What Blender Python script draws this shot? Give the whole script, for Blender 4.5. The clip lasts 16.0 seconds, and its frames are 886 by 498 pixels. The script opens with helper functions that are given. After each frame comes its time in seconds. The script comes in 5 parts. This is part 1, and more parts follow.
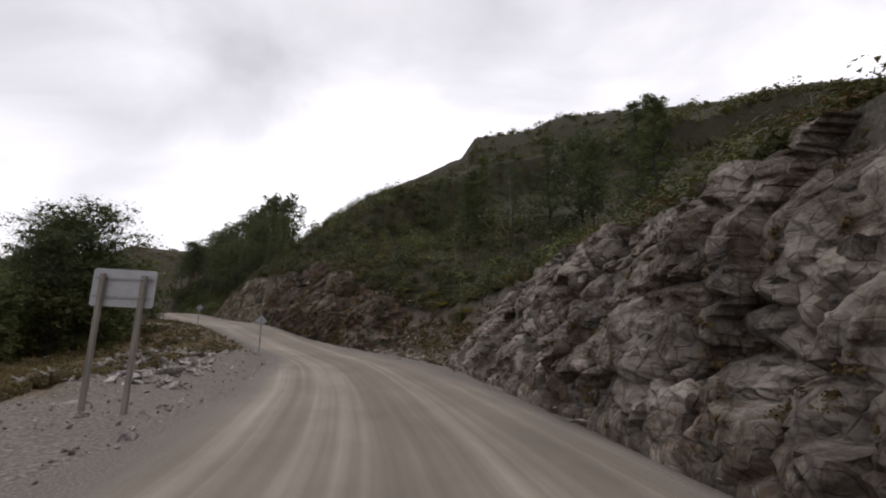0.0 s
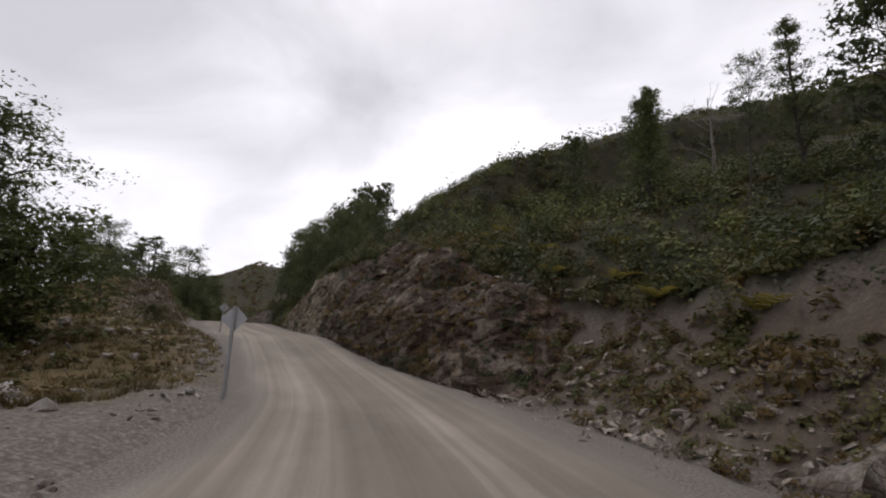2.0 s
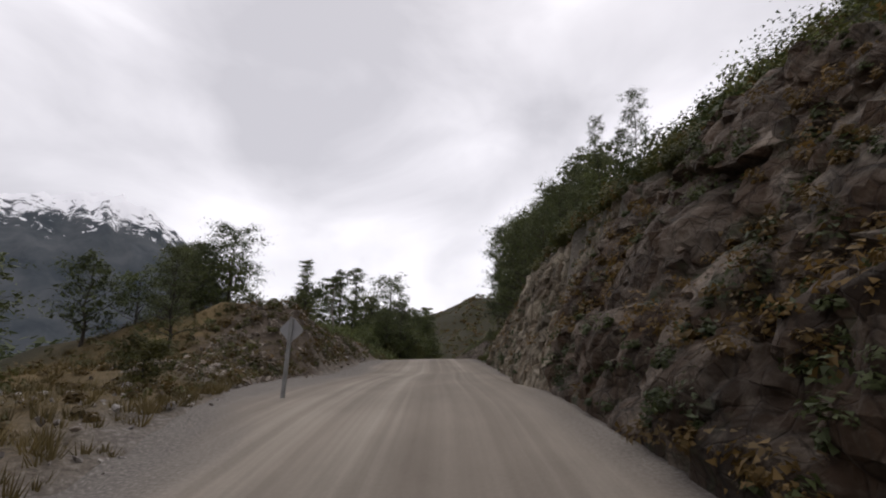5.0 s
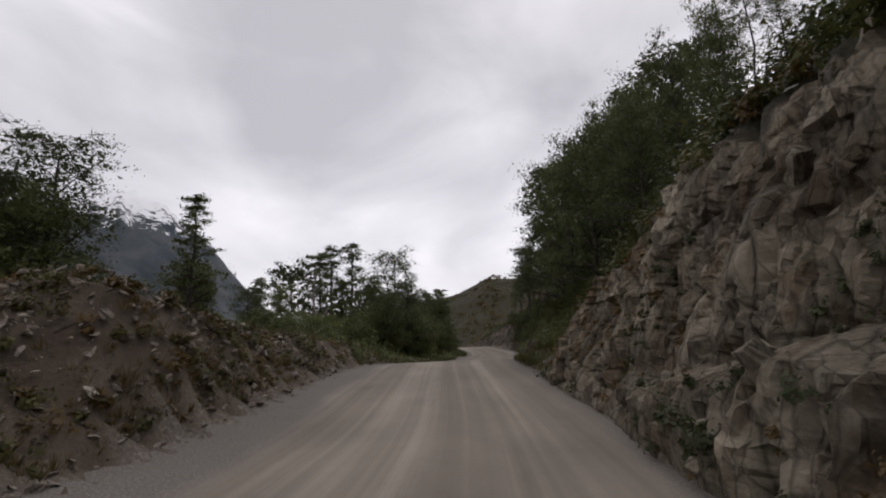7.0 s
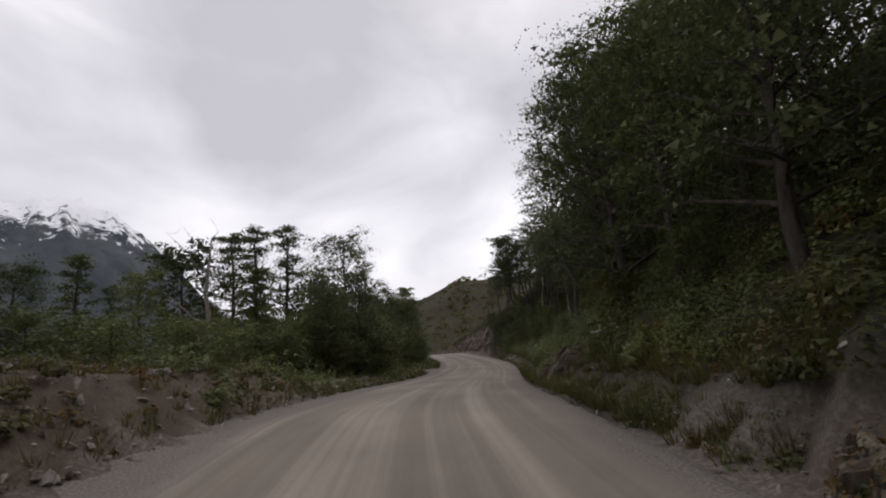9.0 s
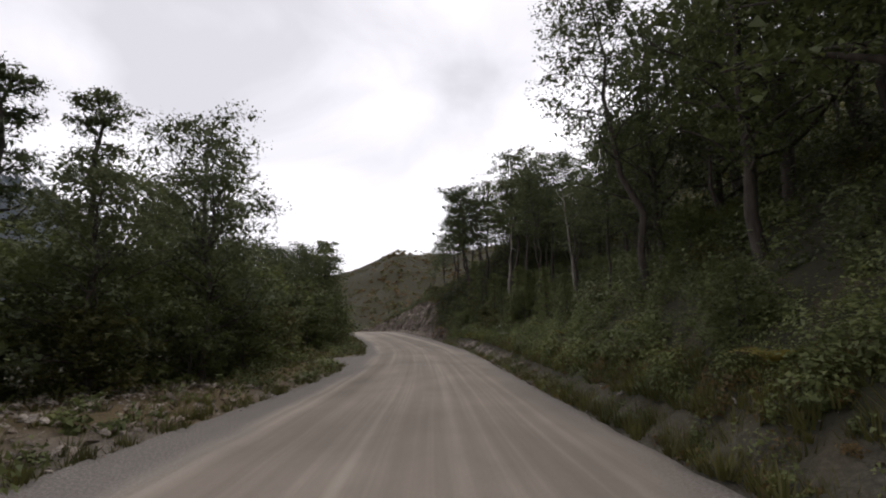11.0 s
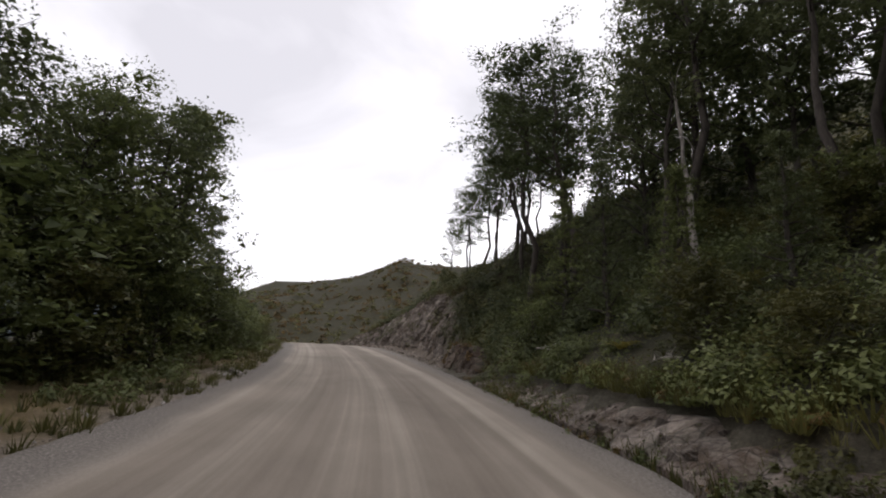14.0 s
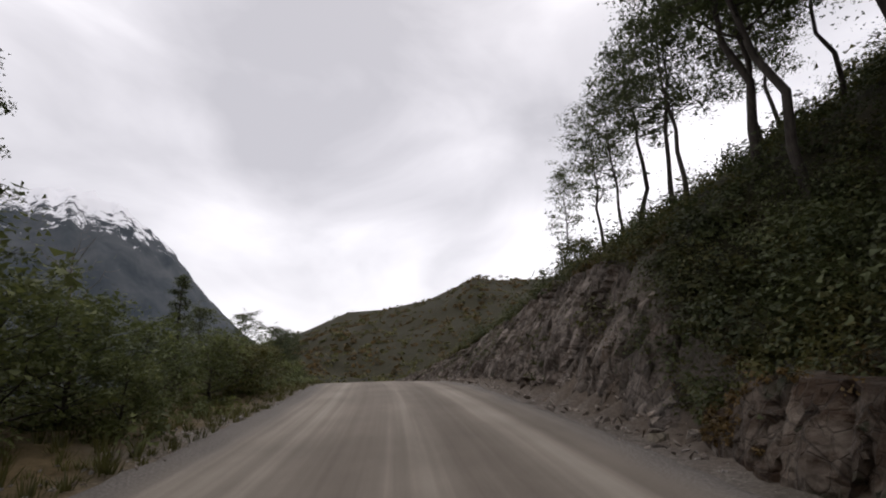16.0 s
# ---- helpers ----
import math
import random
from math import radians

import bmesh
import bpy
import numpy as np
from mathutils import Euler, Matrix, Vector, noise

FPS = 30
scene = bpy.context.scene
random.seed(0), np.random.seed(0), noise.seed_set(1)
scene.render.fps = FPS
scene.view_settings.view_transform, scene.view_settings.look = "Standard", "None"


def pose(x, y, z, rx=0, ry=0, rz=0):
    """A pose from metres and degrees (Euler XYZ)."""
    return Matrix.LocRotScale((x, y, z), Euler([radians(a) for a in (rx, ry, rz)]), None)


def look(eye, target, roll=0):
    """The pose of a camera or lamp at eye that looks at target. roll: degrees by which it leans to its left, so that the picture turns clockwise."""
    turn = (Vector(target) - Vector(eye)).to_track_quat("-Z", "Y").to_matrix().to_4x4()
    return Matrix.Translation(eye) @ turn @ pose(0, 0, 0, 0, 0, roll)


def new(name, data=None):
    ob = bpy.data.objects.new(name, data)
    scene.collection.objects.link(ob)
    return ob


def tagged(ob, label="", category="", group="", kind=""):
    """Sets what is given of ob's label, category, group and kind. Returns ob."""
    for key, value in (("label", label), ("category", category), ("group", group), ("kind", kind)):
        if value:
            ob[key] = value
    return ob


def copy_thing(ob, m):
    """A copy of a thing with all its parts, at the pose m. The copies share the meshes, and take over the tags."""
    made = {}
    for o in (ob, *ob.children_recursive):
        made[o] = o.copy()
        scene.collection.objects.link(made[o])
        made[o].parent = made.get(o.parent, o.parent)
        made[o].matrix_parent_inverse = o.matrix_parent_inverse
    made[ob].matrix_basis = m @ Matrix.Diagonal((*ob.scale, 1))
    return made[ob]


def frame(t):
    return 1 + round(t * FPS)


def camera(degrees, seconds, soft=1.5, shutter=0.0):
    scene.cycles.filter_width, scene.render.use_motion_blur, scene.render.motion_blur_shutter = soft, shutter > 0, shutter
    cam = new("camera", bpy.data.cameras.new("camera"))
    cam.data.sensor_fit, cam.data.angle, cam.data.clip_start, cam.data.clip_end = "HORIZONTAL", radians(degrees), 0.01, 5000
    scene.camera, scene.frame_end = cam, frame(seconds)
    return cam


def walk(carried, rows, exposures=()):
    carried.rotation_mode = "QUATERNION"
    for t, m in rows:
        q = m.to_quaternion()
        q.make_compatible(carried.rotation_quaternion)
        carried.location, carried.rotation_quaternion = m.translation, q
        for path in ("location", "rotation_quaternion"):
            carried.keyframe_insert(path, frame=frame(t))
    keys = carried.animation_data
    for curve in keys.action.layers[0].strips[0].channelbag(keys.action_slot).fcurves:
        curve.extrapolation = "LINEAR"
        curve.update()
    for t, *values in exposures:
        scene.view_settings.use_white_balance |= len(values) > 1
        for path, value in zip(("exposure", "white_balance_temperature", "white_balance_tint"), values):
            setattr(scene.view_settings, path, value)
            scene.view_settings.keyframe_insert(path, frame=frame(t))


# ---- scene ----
cam = camera(85.1, 16.0, soft=2.0)
PATH = [
    (0, (-0.097, -0.341, 1.422), (-0.085, 1.633, 1.745), 0.9),
    (0.5, (-0.208, 3.839, 1.288), (-0.319, 5.804, 1.642), 0.9),
    (1, (-0.768, 7.709, 1.18), (-0.966, 9.664, 1.552), 0.9),
    (1.5, (-1.801, 11.35, 1.229), (-2.085, 13.293, 1.609), 1.5),
    (2, (-2.555, 14.412, 1.27), (-2.967, 16.329, 1.665), 2.6),
    (2.5, (-3.618, 17.604, 1.336), (-4.139, 19.494, 1.731), 3.4),
    (3, (-4.74, 20.53, 1.375), (-5.41, 22.37, 1.783), 4.3),
    (3.5, (-6.106, 23.238, 1.43), (-6.944, 25.003, 1.862), 4.0),
    (4, (-7.364, 25.567, 1.469), (-8.371, 27.234, 1.925), 2.5),
    (4.2, (-7.99, 26.49, 1.492), (-9.045, 28.123, 1.958), 1.6),
    (6.3, (-13.718, 34.48, 2.796), (-14.963, 35.972, 3.267), -0.6),
    (6.5, (-14.703, 35.642, 2.867), (-15.946, 37.14, 3.325), -0.9),
    (7, (-16.926, 38.342, 2.998), (-18.158, 39.86, 3.42), -2.2),
    (7.5, (-18.922, 40.785, 3.073), (-20.136, 42.325, 3.472), -3.7),
    (8, (-20.779, 43.138, 3.087), (-21.984, 44.68, 3.502), -4.6),
    (8.2, (-21.411, 44.036, 3.14), (-22.605, 45.581, 3.573), -4.8),
    (10.3, (-29.652, 54.314, 4.036), (-30.622, 56.025, 4.397), -2.1),
    (10.5, (-30.656, 55.783, 4.019), (-31.608, 57.507, 4.371), -2.1),
    (11, (-33.251, 59.821, 3.941), (-34.156, 61.573, 4.273), -1.4),
    (11.5, (-35.532, 63.939, 3.844), (-36.407, 65.708, 4.167), -0.3),
    (12, (-37.93, 68.194, 3.78), (-38.781, 69.972, 4.116), -0.0),
    (12.5, (-40.015, 72.206, 3.709), (-40.885, 73.971, 4.066), 0.2),
    (13, (-42.535, 76.426, 3.706), (-43.415, 78.181, 4.084), 1.3),
    (13.5, (-44.624, 80.198, 3.732), (-45.523, 81.938, 4.133), 2.5),
    (14, (-47.151, 84.324, 3.809), (-48.088, 86.04, 4.227), 3.1),
    (14.5, (-49.653, 88.14, 3.933), (-50.635, 89.83, 4.358), 2.8),
    (15, (-52.068, 91.45, 4.087), (-53.095, 93.108, 4.528), 1.4),
    (15.5, (-54.35, 94.51, 4.218), (-55.452, 96.111, 4.689), 0.1),
    (16, (-56.665, 96.94, 4.312), (-57.833, 98.485, 4.815), -1.1),
]
EXPOSURES = ((0.0, -0.06), (4.5, -0.06), (6.5, -0.3), (8.2, -0.32), (10.5, 0.12), (14.5, 0.26), (16.0, -0.14))

walk(cam, [(t, look(eye, target, roll)) for t, eye, target, roll in PATH], EXPOSURES)

# ---- daylight: an overcast sky and a veiled sun ----
world = bpy.data.worlds.new("overcast_sky")
scene.world = world
world.use_nodes = True
wn, wl = world.node_tree.nodes, world.node_tree.links
wn.clear()
w_out, w_bg = wn.new("ShaderNodeOutputWorld"), wn.new("ShaderNodeBackground")
sky = wn.new("ShaderNodeTexSky")
sky.sky_type, sky.sun_disc = "NISHITA", False
sky.sun_elevation, sky.sun_rotation = radians(58), radians(-20)
w_co = wn.new("ShaderNodeTexCoord")
w_map = wn.new("ShaderNodeMapping")
w_map.inputs["Scale"].default_value = (1.0, 1.0, 2.0)
w_n1, w_n2 = wn.new("ShaderNodeTexNoise"), wn.new("ShaderNodeTexNoise")
for n, sc, det, dist in ((w_n1, 2.1, 6, 0.5), (w_n2, 1.0, 3, 0.2)):
    n.inputs["Scale"].default_value = sc
    n.inputs["Detail"].default_value = det
    n.inputs["Distortion"].default_value = dist
    wl.new(w_map.outputs[0], n.inputs["Vector"])
wl.new(w_co.outputs["Generated"], w_map.inputs["Vector"])
w_add = wn.new("ShaderNodeMath")
w_add.operation = "ADD"
wl.new(w_n1.outputs[0], w_add.inputs[0])
wl.new(w_n2.outputs[0], w_add.inputs[1])
w_ramp = wn.new("ShaderNodeValToRGB")
w_ramp.color_ramp.elements[0].position, w_ramp.color_ramp.elements[0].color = 0.36, (0.645, 0.622, 0.66, 1)
w_ramp.color_ramp.elements[1].position, w_ramp.color_ramp.elements[1].color = 0.62, (1.33, 1.285, 1.33, 1)
e = w_ramp.color_ramp.elements.new(0.48)
e.color = (0.905, 0.872, 0.918, 1)
w_half = wn.new("ShaderNodeMath")
w_half.operation = "MULTIPLY"
w_half.inputs[1].default_value = 0.5
wl.new(w_add.outputs[0], w_half.inputs[0])
wl.new(w_half.outputs[0], w_ramp.inputs[0])
w_sky = wn.new("ShaderNodeMixRGB")
w_sky.blend_type = "ADD"
w_sky.inputs[0].default_value = 0.012
wl.new(w_ramp.outputs[0], w_sky.inputs[1])
wl.new(sky.outputs[0], w_sky.inputs[2])
wl.new(w_sky.outputs[0], w_bg.inputs[0])
w_bg.inputs[1].default_value = 1.0
wl.new(w_bg.outputs[0], w_out.inputs[0])

sun = new("sun", bpy.data.lights.new("sun", "SUN"))
sun.data.energy, sun.data.angle, sun.data.color = 0.6, radians(30), (1.0, 0.96, 0.9)
sun.matrix_world = look((0, 0, 50), (10, -25, 0))


# ---- materials ----
def mat_base(name, rough=0.9):
    m = bpy.data.materials.new(name)
    m.use_nodes = True
    b = m.node_tree.nodes["Principled BSDF"]
    b.inputs["Roughness"].default_value = rough
    b.inputs["Specular IOR Level"].default_value = 0.25
    return m, m.node_tree.nodes, m.node_tree.links, b


def ramp(nodes, stops):
    r = nodes.new("ShaderNodeValToRGB")
    for k, (p, c) in enumerate(stops):
        e = r.color_ramp.elements[k] if k < 2 else r.color_ramp.elements.new(p)
        e.position, e.color = p, (*c, 1)
    return r


def noise_node(nodes, links, vec, scale, detail=6, rough=0.6, dist=0.0):
    n = nodes.new("ShaderNodeTexNoise")
    n.inputs["Scale"].default_value, n.inputs["Detail"].default_value = scale, detail
    n.inputs["Roughness"].default_value, n.inputs["Distortion"].default_value = rough, dist
    if vec is not None:
        links.new(vec, n.inputs["Vector"])
    return n.outputs[0]


def mixc(nodes, links, fac, a, b, blend="MIX"):
    m = nodes.new("ShaderNodeMixRGB")
    m.blend_type = blend
    for v, i in ((fac, 0), (a, 1), (b, 2)):
        if isinstance(v, (int, float)):
            m.inputs[i].default_value = v
        elif isinstance(v, tuple):
            m.inputs[i].default_value = (*v, 1)
        else:
            links.new(v, m.inputs[i])
    return m.outputs[0]


def bump(nodes, links, b, height, strength=0.5, dist=0.05):
    n = nodes.new("ShaderNodeBump")
    n.inputs["Strength"].default_value, n.inputs["Distance"].default_value = strength, dist
    links.new(height, n.inputs["Height"])
    links.new(n.outputs[0], b.inputs["Normal"])


def coords(nodes, links, scale=(1, 1, 1), kind="Object", rot=(0, 0, 0)):
    c, m = nodes.new("ShaderNodeTexCoord"), nodes.new("ShaderNodeMapping")
    m.inputs["Scale"].default_value = scale
    m.inputs["Rotation"].default_value = rot
    links.new(c.outputs[kind], m.inputs["Vector"])
    return m.outputs[0]


def rock_material(name, dark, mid, light, rust, rust_amount, moss_amount=0.35, upright=0.8, cracks=1.7):
    m, n, l, b = mat_base(name, 0.85)
    v = coords(n, l)
    big = noise_node(n, l, v, 0.55, 5, 0.6, 0.6)
    fine = noise_node(n, l, v, 7.5, 10, 0.78, 0.3)
    streak = noise_node(n, l, coords(n, l, (1.3, 1.3, 0.45)), 1.0, 8, 0.72, 0.8)
    r = ramp(n, ((0.3, dark), (0.68, light), (0.48, mid)))
    l.new(mixc(n, l, 0.45, fine, big), r.inputs[0])
    rr = ramp(n, ((0.52 - rust_amount * 0.16, (0, 0, 0)), (0.62 - rust_amount * 0.12, (0.85, 0.85, 0.85))))
    l.new(streak, rr.inputs[0])
    isl = n.new("ShaderNodeAttribute")
    isl.attribute_name = "tone"
    c = mixc(n, l, rr.outputs[0], r.outputs[0], rust)
    pale = ramp(n, ((0.49, (0, 0, 0)), (0.6, (0.75, 0.75, 0.75))))
    l.new(noise_node(n, l, v, 0.8, 8, 0.72, 0.5), pale.inputs[0])
    c = mixc(n, l, pale.outputs[0], c, light)
    c = mixc(n, l, 1.0, c, isl.outputs["Color"], "MULTIPLY")
    moss = ramp(n, ((0.56, (0, 0, 0)), (0.66, (moss_amount, moss_amount, moss_amount))))
    l.new(noise_node(n, l, v, 1.1, 8, 0.72), moss.inputs[0])
    c = mixc(n, l, moss.outputs[0], c, (0.040, 0.046, 0.024))
    # hairline joints at two sizes, with crack shade put into their dark colour
    skew = mixc(n, l, 0.12, coords(n, l, (1, 1, upright)), noise_node(n, l, v, 1.6, 4, 0.6), "ADD")
    height = fine
    for size, width, dark_ in ((cracks, 0.045, 0.42), (cracks * 2.7, 0.06, 0.6)):
        vo = n.new("ShaderNodeTexVoronoi")
        vo.feature = "DISTANCE_TO_EDGE"
        vo.inputs["Scale"].default_value = size
        l.new(skew, vo.inputs["Vector"])
        line = ramp(n, ((0.0, (dark_, dark_, dark_)), (width, (1, 1, 1))))
        l.new(vo.outputs["Distance"], line.inputs[0])
        c = mixc(n, l, 0.8, c, line.outputs[0], "MULTIPLY")
        height = mixc(n, l, 0.35, height, line.outputs[0])
    l.new(c, b.inputs["Base Color"])
    bump(n, l, b, height, 1.0, 0.11)
    return m


ROCK_GREY = rock_material("grey_rock", (0.052, 0.046, 0.040), (0.138, 0.123, 0.108), (0.335, 0.297, 0.258), (0.071, 0.046, 0.029), 0.6)
ROCK_BROWN = rock_material("brown_rock", (0.024, 0.019, 0.016), (0.061, 0.048, 0.037), (0.187, 0.155, 0.126), (0.048, 0.027, 0.014), 0.9, 0.9)
ROCK_TAN = rock_material("tan_rock", (0.082, 0.069, 0.052), (0.185, 0.159, 0.121), (0.330, 0.289, 0.223), (0.099, 0.070, 0.043), 0.45, 0.5, 0.35)
ROCK_RUST = rock_material("rusty_rock", (0.053, 0.043, 0.036), (0.124, 0.104, 0.088), (0.280, 0.240, 0.208), (0.068, 0.048, 0.033), 0.5, 0.5, 0.3, 2.2)
STONE_TAN = rock_material("tan_rubble", (0.11, 0.092, 0.076), (0.25, 0.212, 0.178), (0.44, 0.385, 0.33), (0.15, 0.105, 0.07), 0.3, 0.15)
STONE_PALE = rock_material("pale_stone", (0.14, 0.13, 0.12), (0.30, 0.275, 0.255), (0.50, 0.47, 0.44), (0.16, 0.12, 0.09), 0.25, 0.2)


def road_material():
    m, n, l, b = mat_base("gravel_road", 0.95)
    uv = n.new("ShaderNodeUVMap")
    uv.uv_map = "lane"
    def scaled(sc):
        mp = n.new("ShaderNodeMapping")
        mp.inputs["Scale"].default_value = sc
        l.new(uv.outputs[0], mp.inputs["Vector"])
        return mp.outputs[0]
    tracks = noise_node(n, l, scaled((1.15, 0.012, 1)), 1.0, 4, 0.55, 0.12)
    tracks2 = noise_node(n, l, scaled((4.5, 0.03, 1)), 1.0, 3, 0.6, 0.1)
    patch = noise_node(n, l, scaled((0.5, 0.25, 1)), 1.0, 5, 0.6)
    pebble = noise_node(n, l, scaled((1, 1, 1)), 26.0, 6, 0.8)
    r = ramp(n, ((0.36, (0.165, 0.140, 0.116)), (0.64, (0.315, 0.280, 0.238)), (0.5, (0.215, 0.186, 0.156))))
    l.new(mixc(n, l, 0.33, tracks, tracks2), r.inputs[0])
    rp = ramp(n, ((0.3, (0.72, 0.71, 0.69)), (0.7, (1.16, 1.15, 1.13))))
    l.new(patch, rp.inputs[0])
    c = mixc(n, l, 0.8, r.outputs[0], rp.outputs[0], "MULTIPLY")
    edge = n.new("ShaderNodeAttribute")
    edge.attribute_name = "edge"
    rg = ramp(n, ((0.3, (0.07, 0.062, 0.055)), (0.72, (0.30, 0.275, 0.25)), (0.5, (0.14, 0.124, 0.11))))
    l.new(pebble, rg.inputs[0])
    c = mixc(n, l, edge.outputs["Fac"], c, rg.outputs[0])
    rq = ramp(n, ((0.25, (0.75, 0.75, 0.75)), (0.75, (1.2, 1.2, 1.2))))
    l.new(pebble, rq.inputs[0])
    c = mixc(n, l, 0.5, c, rq.outputs[0], "MULTIPLY")
    l.new(c, b.inputs["Base Color"])
    bump(n, l, b, pebble, 0.5, 0.025)
    return m


ROAD = road_material()


def ground_material():
    m, n, l, b = mat_base("ground_cover", 1.0)
    v = coords(n, l)
    z = n.new("ShaderNodeAttribute")
    z.attribute_name = "zone"
    sep = n.new("ShaderNodeSeparateColor")
    l.new(z.outputs["Color"], sep.inputs[0])
    fine = noise_node(n, l, v, 14.0, 6, 0.75)
    mid = noise_node(n, l, v, 1.1, 6, 0.65)
    gravel = ramp(n, ((0.3, (0.08, 0.07, 0.062)), (0.72, (0.36, 0.335, 0.31)), (0.5, (0.165, 0.145, 0.128))))
    l.new(fine, gravel.inputs[0])
    grass = ramp(n, ((0.3, (0.045, 0.042, 0.018)), (0.72, (0.235, 0.165, 0.085)), (0.5, (0.115, 0.083, 0.038))))
    l.new(mixc(n, l, 0.5, fine, mid), grass.inputs[0])
    # scrub ground: the shade between bushes is put into this near-black colour
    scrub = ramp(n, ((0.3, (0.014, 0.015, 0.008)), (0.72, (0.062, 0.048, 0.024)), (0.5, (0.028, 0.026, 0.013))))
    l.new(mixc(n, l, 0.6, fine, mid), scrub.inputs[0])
    dirt = ramp(n, ((0.3, (0.050, 0.034, 0.023)), (0.72, (0.18, 0.142, 0.11)), (0.5, (0.09, 0.070, 0.053))))
    l.new(mixc(n, l, 0.5, fine, mid), dirt.inputs[0])
    c = mixc(n, l, sep.outputs[0], gravel.outputs[0], grass.outputs[0])
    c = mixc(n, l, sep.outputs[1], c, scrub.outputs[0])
    c = mixc(n, l, sep.outputs[2], c, dirt.outputs[0])
    l.new(c, b.inputs["Base Color"])
    bump(n, l, b, fine, 0.7, 0.06)
    return m


GROUND = ground_material()


def leaf_material(name, dark, light, rough=0.6):
    m, n, l, b = mat_base(name, rough)
    g = n.new("ShaderNodeNewGeometry")
    o = n.new("ShaderNodeObjectInfo")
    r = ramp(n, ((0.0, dark), (1.0, light)))
    patch = noise_node(n, l, coords(n, l), 0.9, 4, 0.6)
    spread = n.new("ShaderNodeMapRange")
    spread.inputs[1].default_value, spread.inputs[2].default_value = 0.3, 0.7
    l.new(patch, spread.inputs[0])
    l.new(mixc(n, l, 0.6, g.outputs["Random Per Island"], spread.outputs[0]), r.inputs[0])
    rv = ramp(n, ((0.0, (0.72, 0.76, 0.7)), (1.0, (1.2, 1.15, 1.1))))
    l.new(o.outputs["Random"], rv.inputs[0])
    big = ramp(n, ((0.35, (0.72, 0.74, 0.7)), (0.65, (1.25, 1.22, 1.1))))
    l.new(noise_node(n, l, coords(n, l), 0.5, 3), big.inputs[0])
    c = mixc(n, l, 1.0, r.outputs[0], rv.outputs[0], "MULTIPLY")
    c = mixc(n, l, 1.0, c, big.outputs[0], "MULTIPLY")
    l.new(c, b.inputs["Base Color"])
    t = n.new("ShaderNodeBsdfTranslucent")
    l.new(c, t.inputs[0])
    mx = n.new("ShaderNodeMixShader")
    mx.inputs[0].default_value = 0.35
    l.new(b.outputs[0], mx.inputs[1])
    l.new(t.outputs[0], mx.inputs[2])
    l.new(mx.outputs[0], n["Material Output"].inputs[0])
    return m


LEAF_DARK = leaf_material("dark_leaves", (0.048, 0.062, 0.033), (0.12, 0.138, 0.066))
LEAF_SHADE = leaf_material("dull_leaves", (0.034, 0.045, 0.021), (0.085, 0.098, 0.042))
LEAF_GREEN = leaf_material("green_leaves", (0.062, 0.08, 0.034), (0.16, 0.18, 0.07))
LEAF_OLIVE = leaf_material("olive_scrub", (0.042, 0.048, 0.018), (0.125, 0.118, 0.043))
LEAF_RUST = leaf_material("rusty_scrub", (0.055, 0.040, 0.017), (0.165, 0.105, 0.038))
LEAF_FERN = leaf_material("fern_fronds", (0.085, 0.085, 0.022), (0.24, 0.19, 0.045))
GRASS_DRY = leaf_material("dry_grass", (0.075, 0.06, 0.028), (0.21, 0.155, 0.075))


def plain_material(name, a, b_, scale=8.0, rough=0.8, metal=0.0, stretch=(1, 1, 1), relief=0.3):
    m, n, l, b = mat_base(name, rough)
    b.inputs["Metallic"].default_value = metal
    f = noise_node(n, l, coords(n, l, stretch), scale, 6, 0.65)
    r = ramp(n, ((0.3, a), (0.7, b_)))
    l.new(f, r.inputs[0])
    l.new(r.outputs[0], b.inputs["Base Color"])
    bump(n, l, b, f, relief, 0.02)
    return m


BARK = plain_material("bark", (0.022, 0.018, 0.015), (0.075, 0.063, 0.053), 7.0, 0.9, 0, (1, 1, 0.25), 0.6)
BARK_PALE = plain_material("pale_bark", (0.09, 0.078, 0.066), (0.25, 0.225, 0.20), 6.0, 0.9, 0, (1, 1, 0.25), 0.5)
DEADWOOD = plain_material("bleached_wood", (0.22, 0.20, 0.175), (0.46, 0.43, 0.39), 8.0, 0.85, 0, (1, 1, 0.3), 0.5)
SIGN_METAL = plain_material("galvanised_sheet", (0.30, 0.30, 0.31), (0.38, 0.38, 0.39), 3.0, 0.5, 0.35, (1, 1, 1), 0.05)
POST_WOOD = plain_material("weathered_post", (0.13, 0.115, 0.10), (0.27, 0.245, 0.215), 9.0, 0.9, 0, (1, 1, 0.15), 0.4)
POST_STEEL = plain_material("steel_post", (0.20, 0.20, 0.20), (0.33, 0.33, 0.33), 9.0, 0.55, 0.4, (1, 1, 0.3), 0.1)


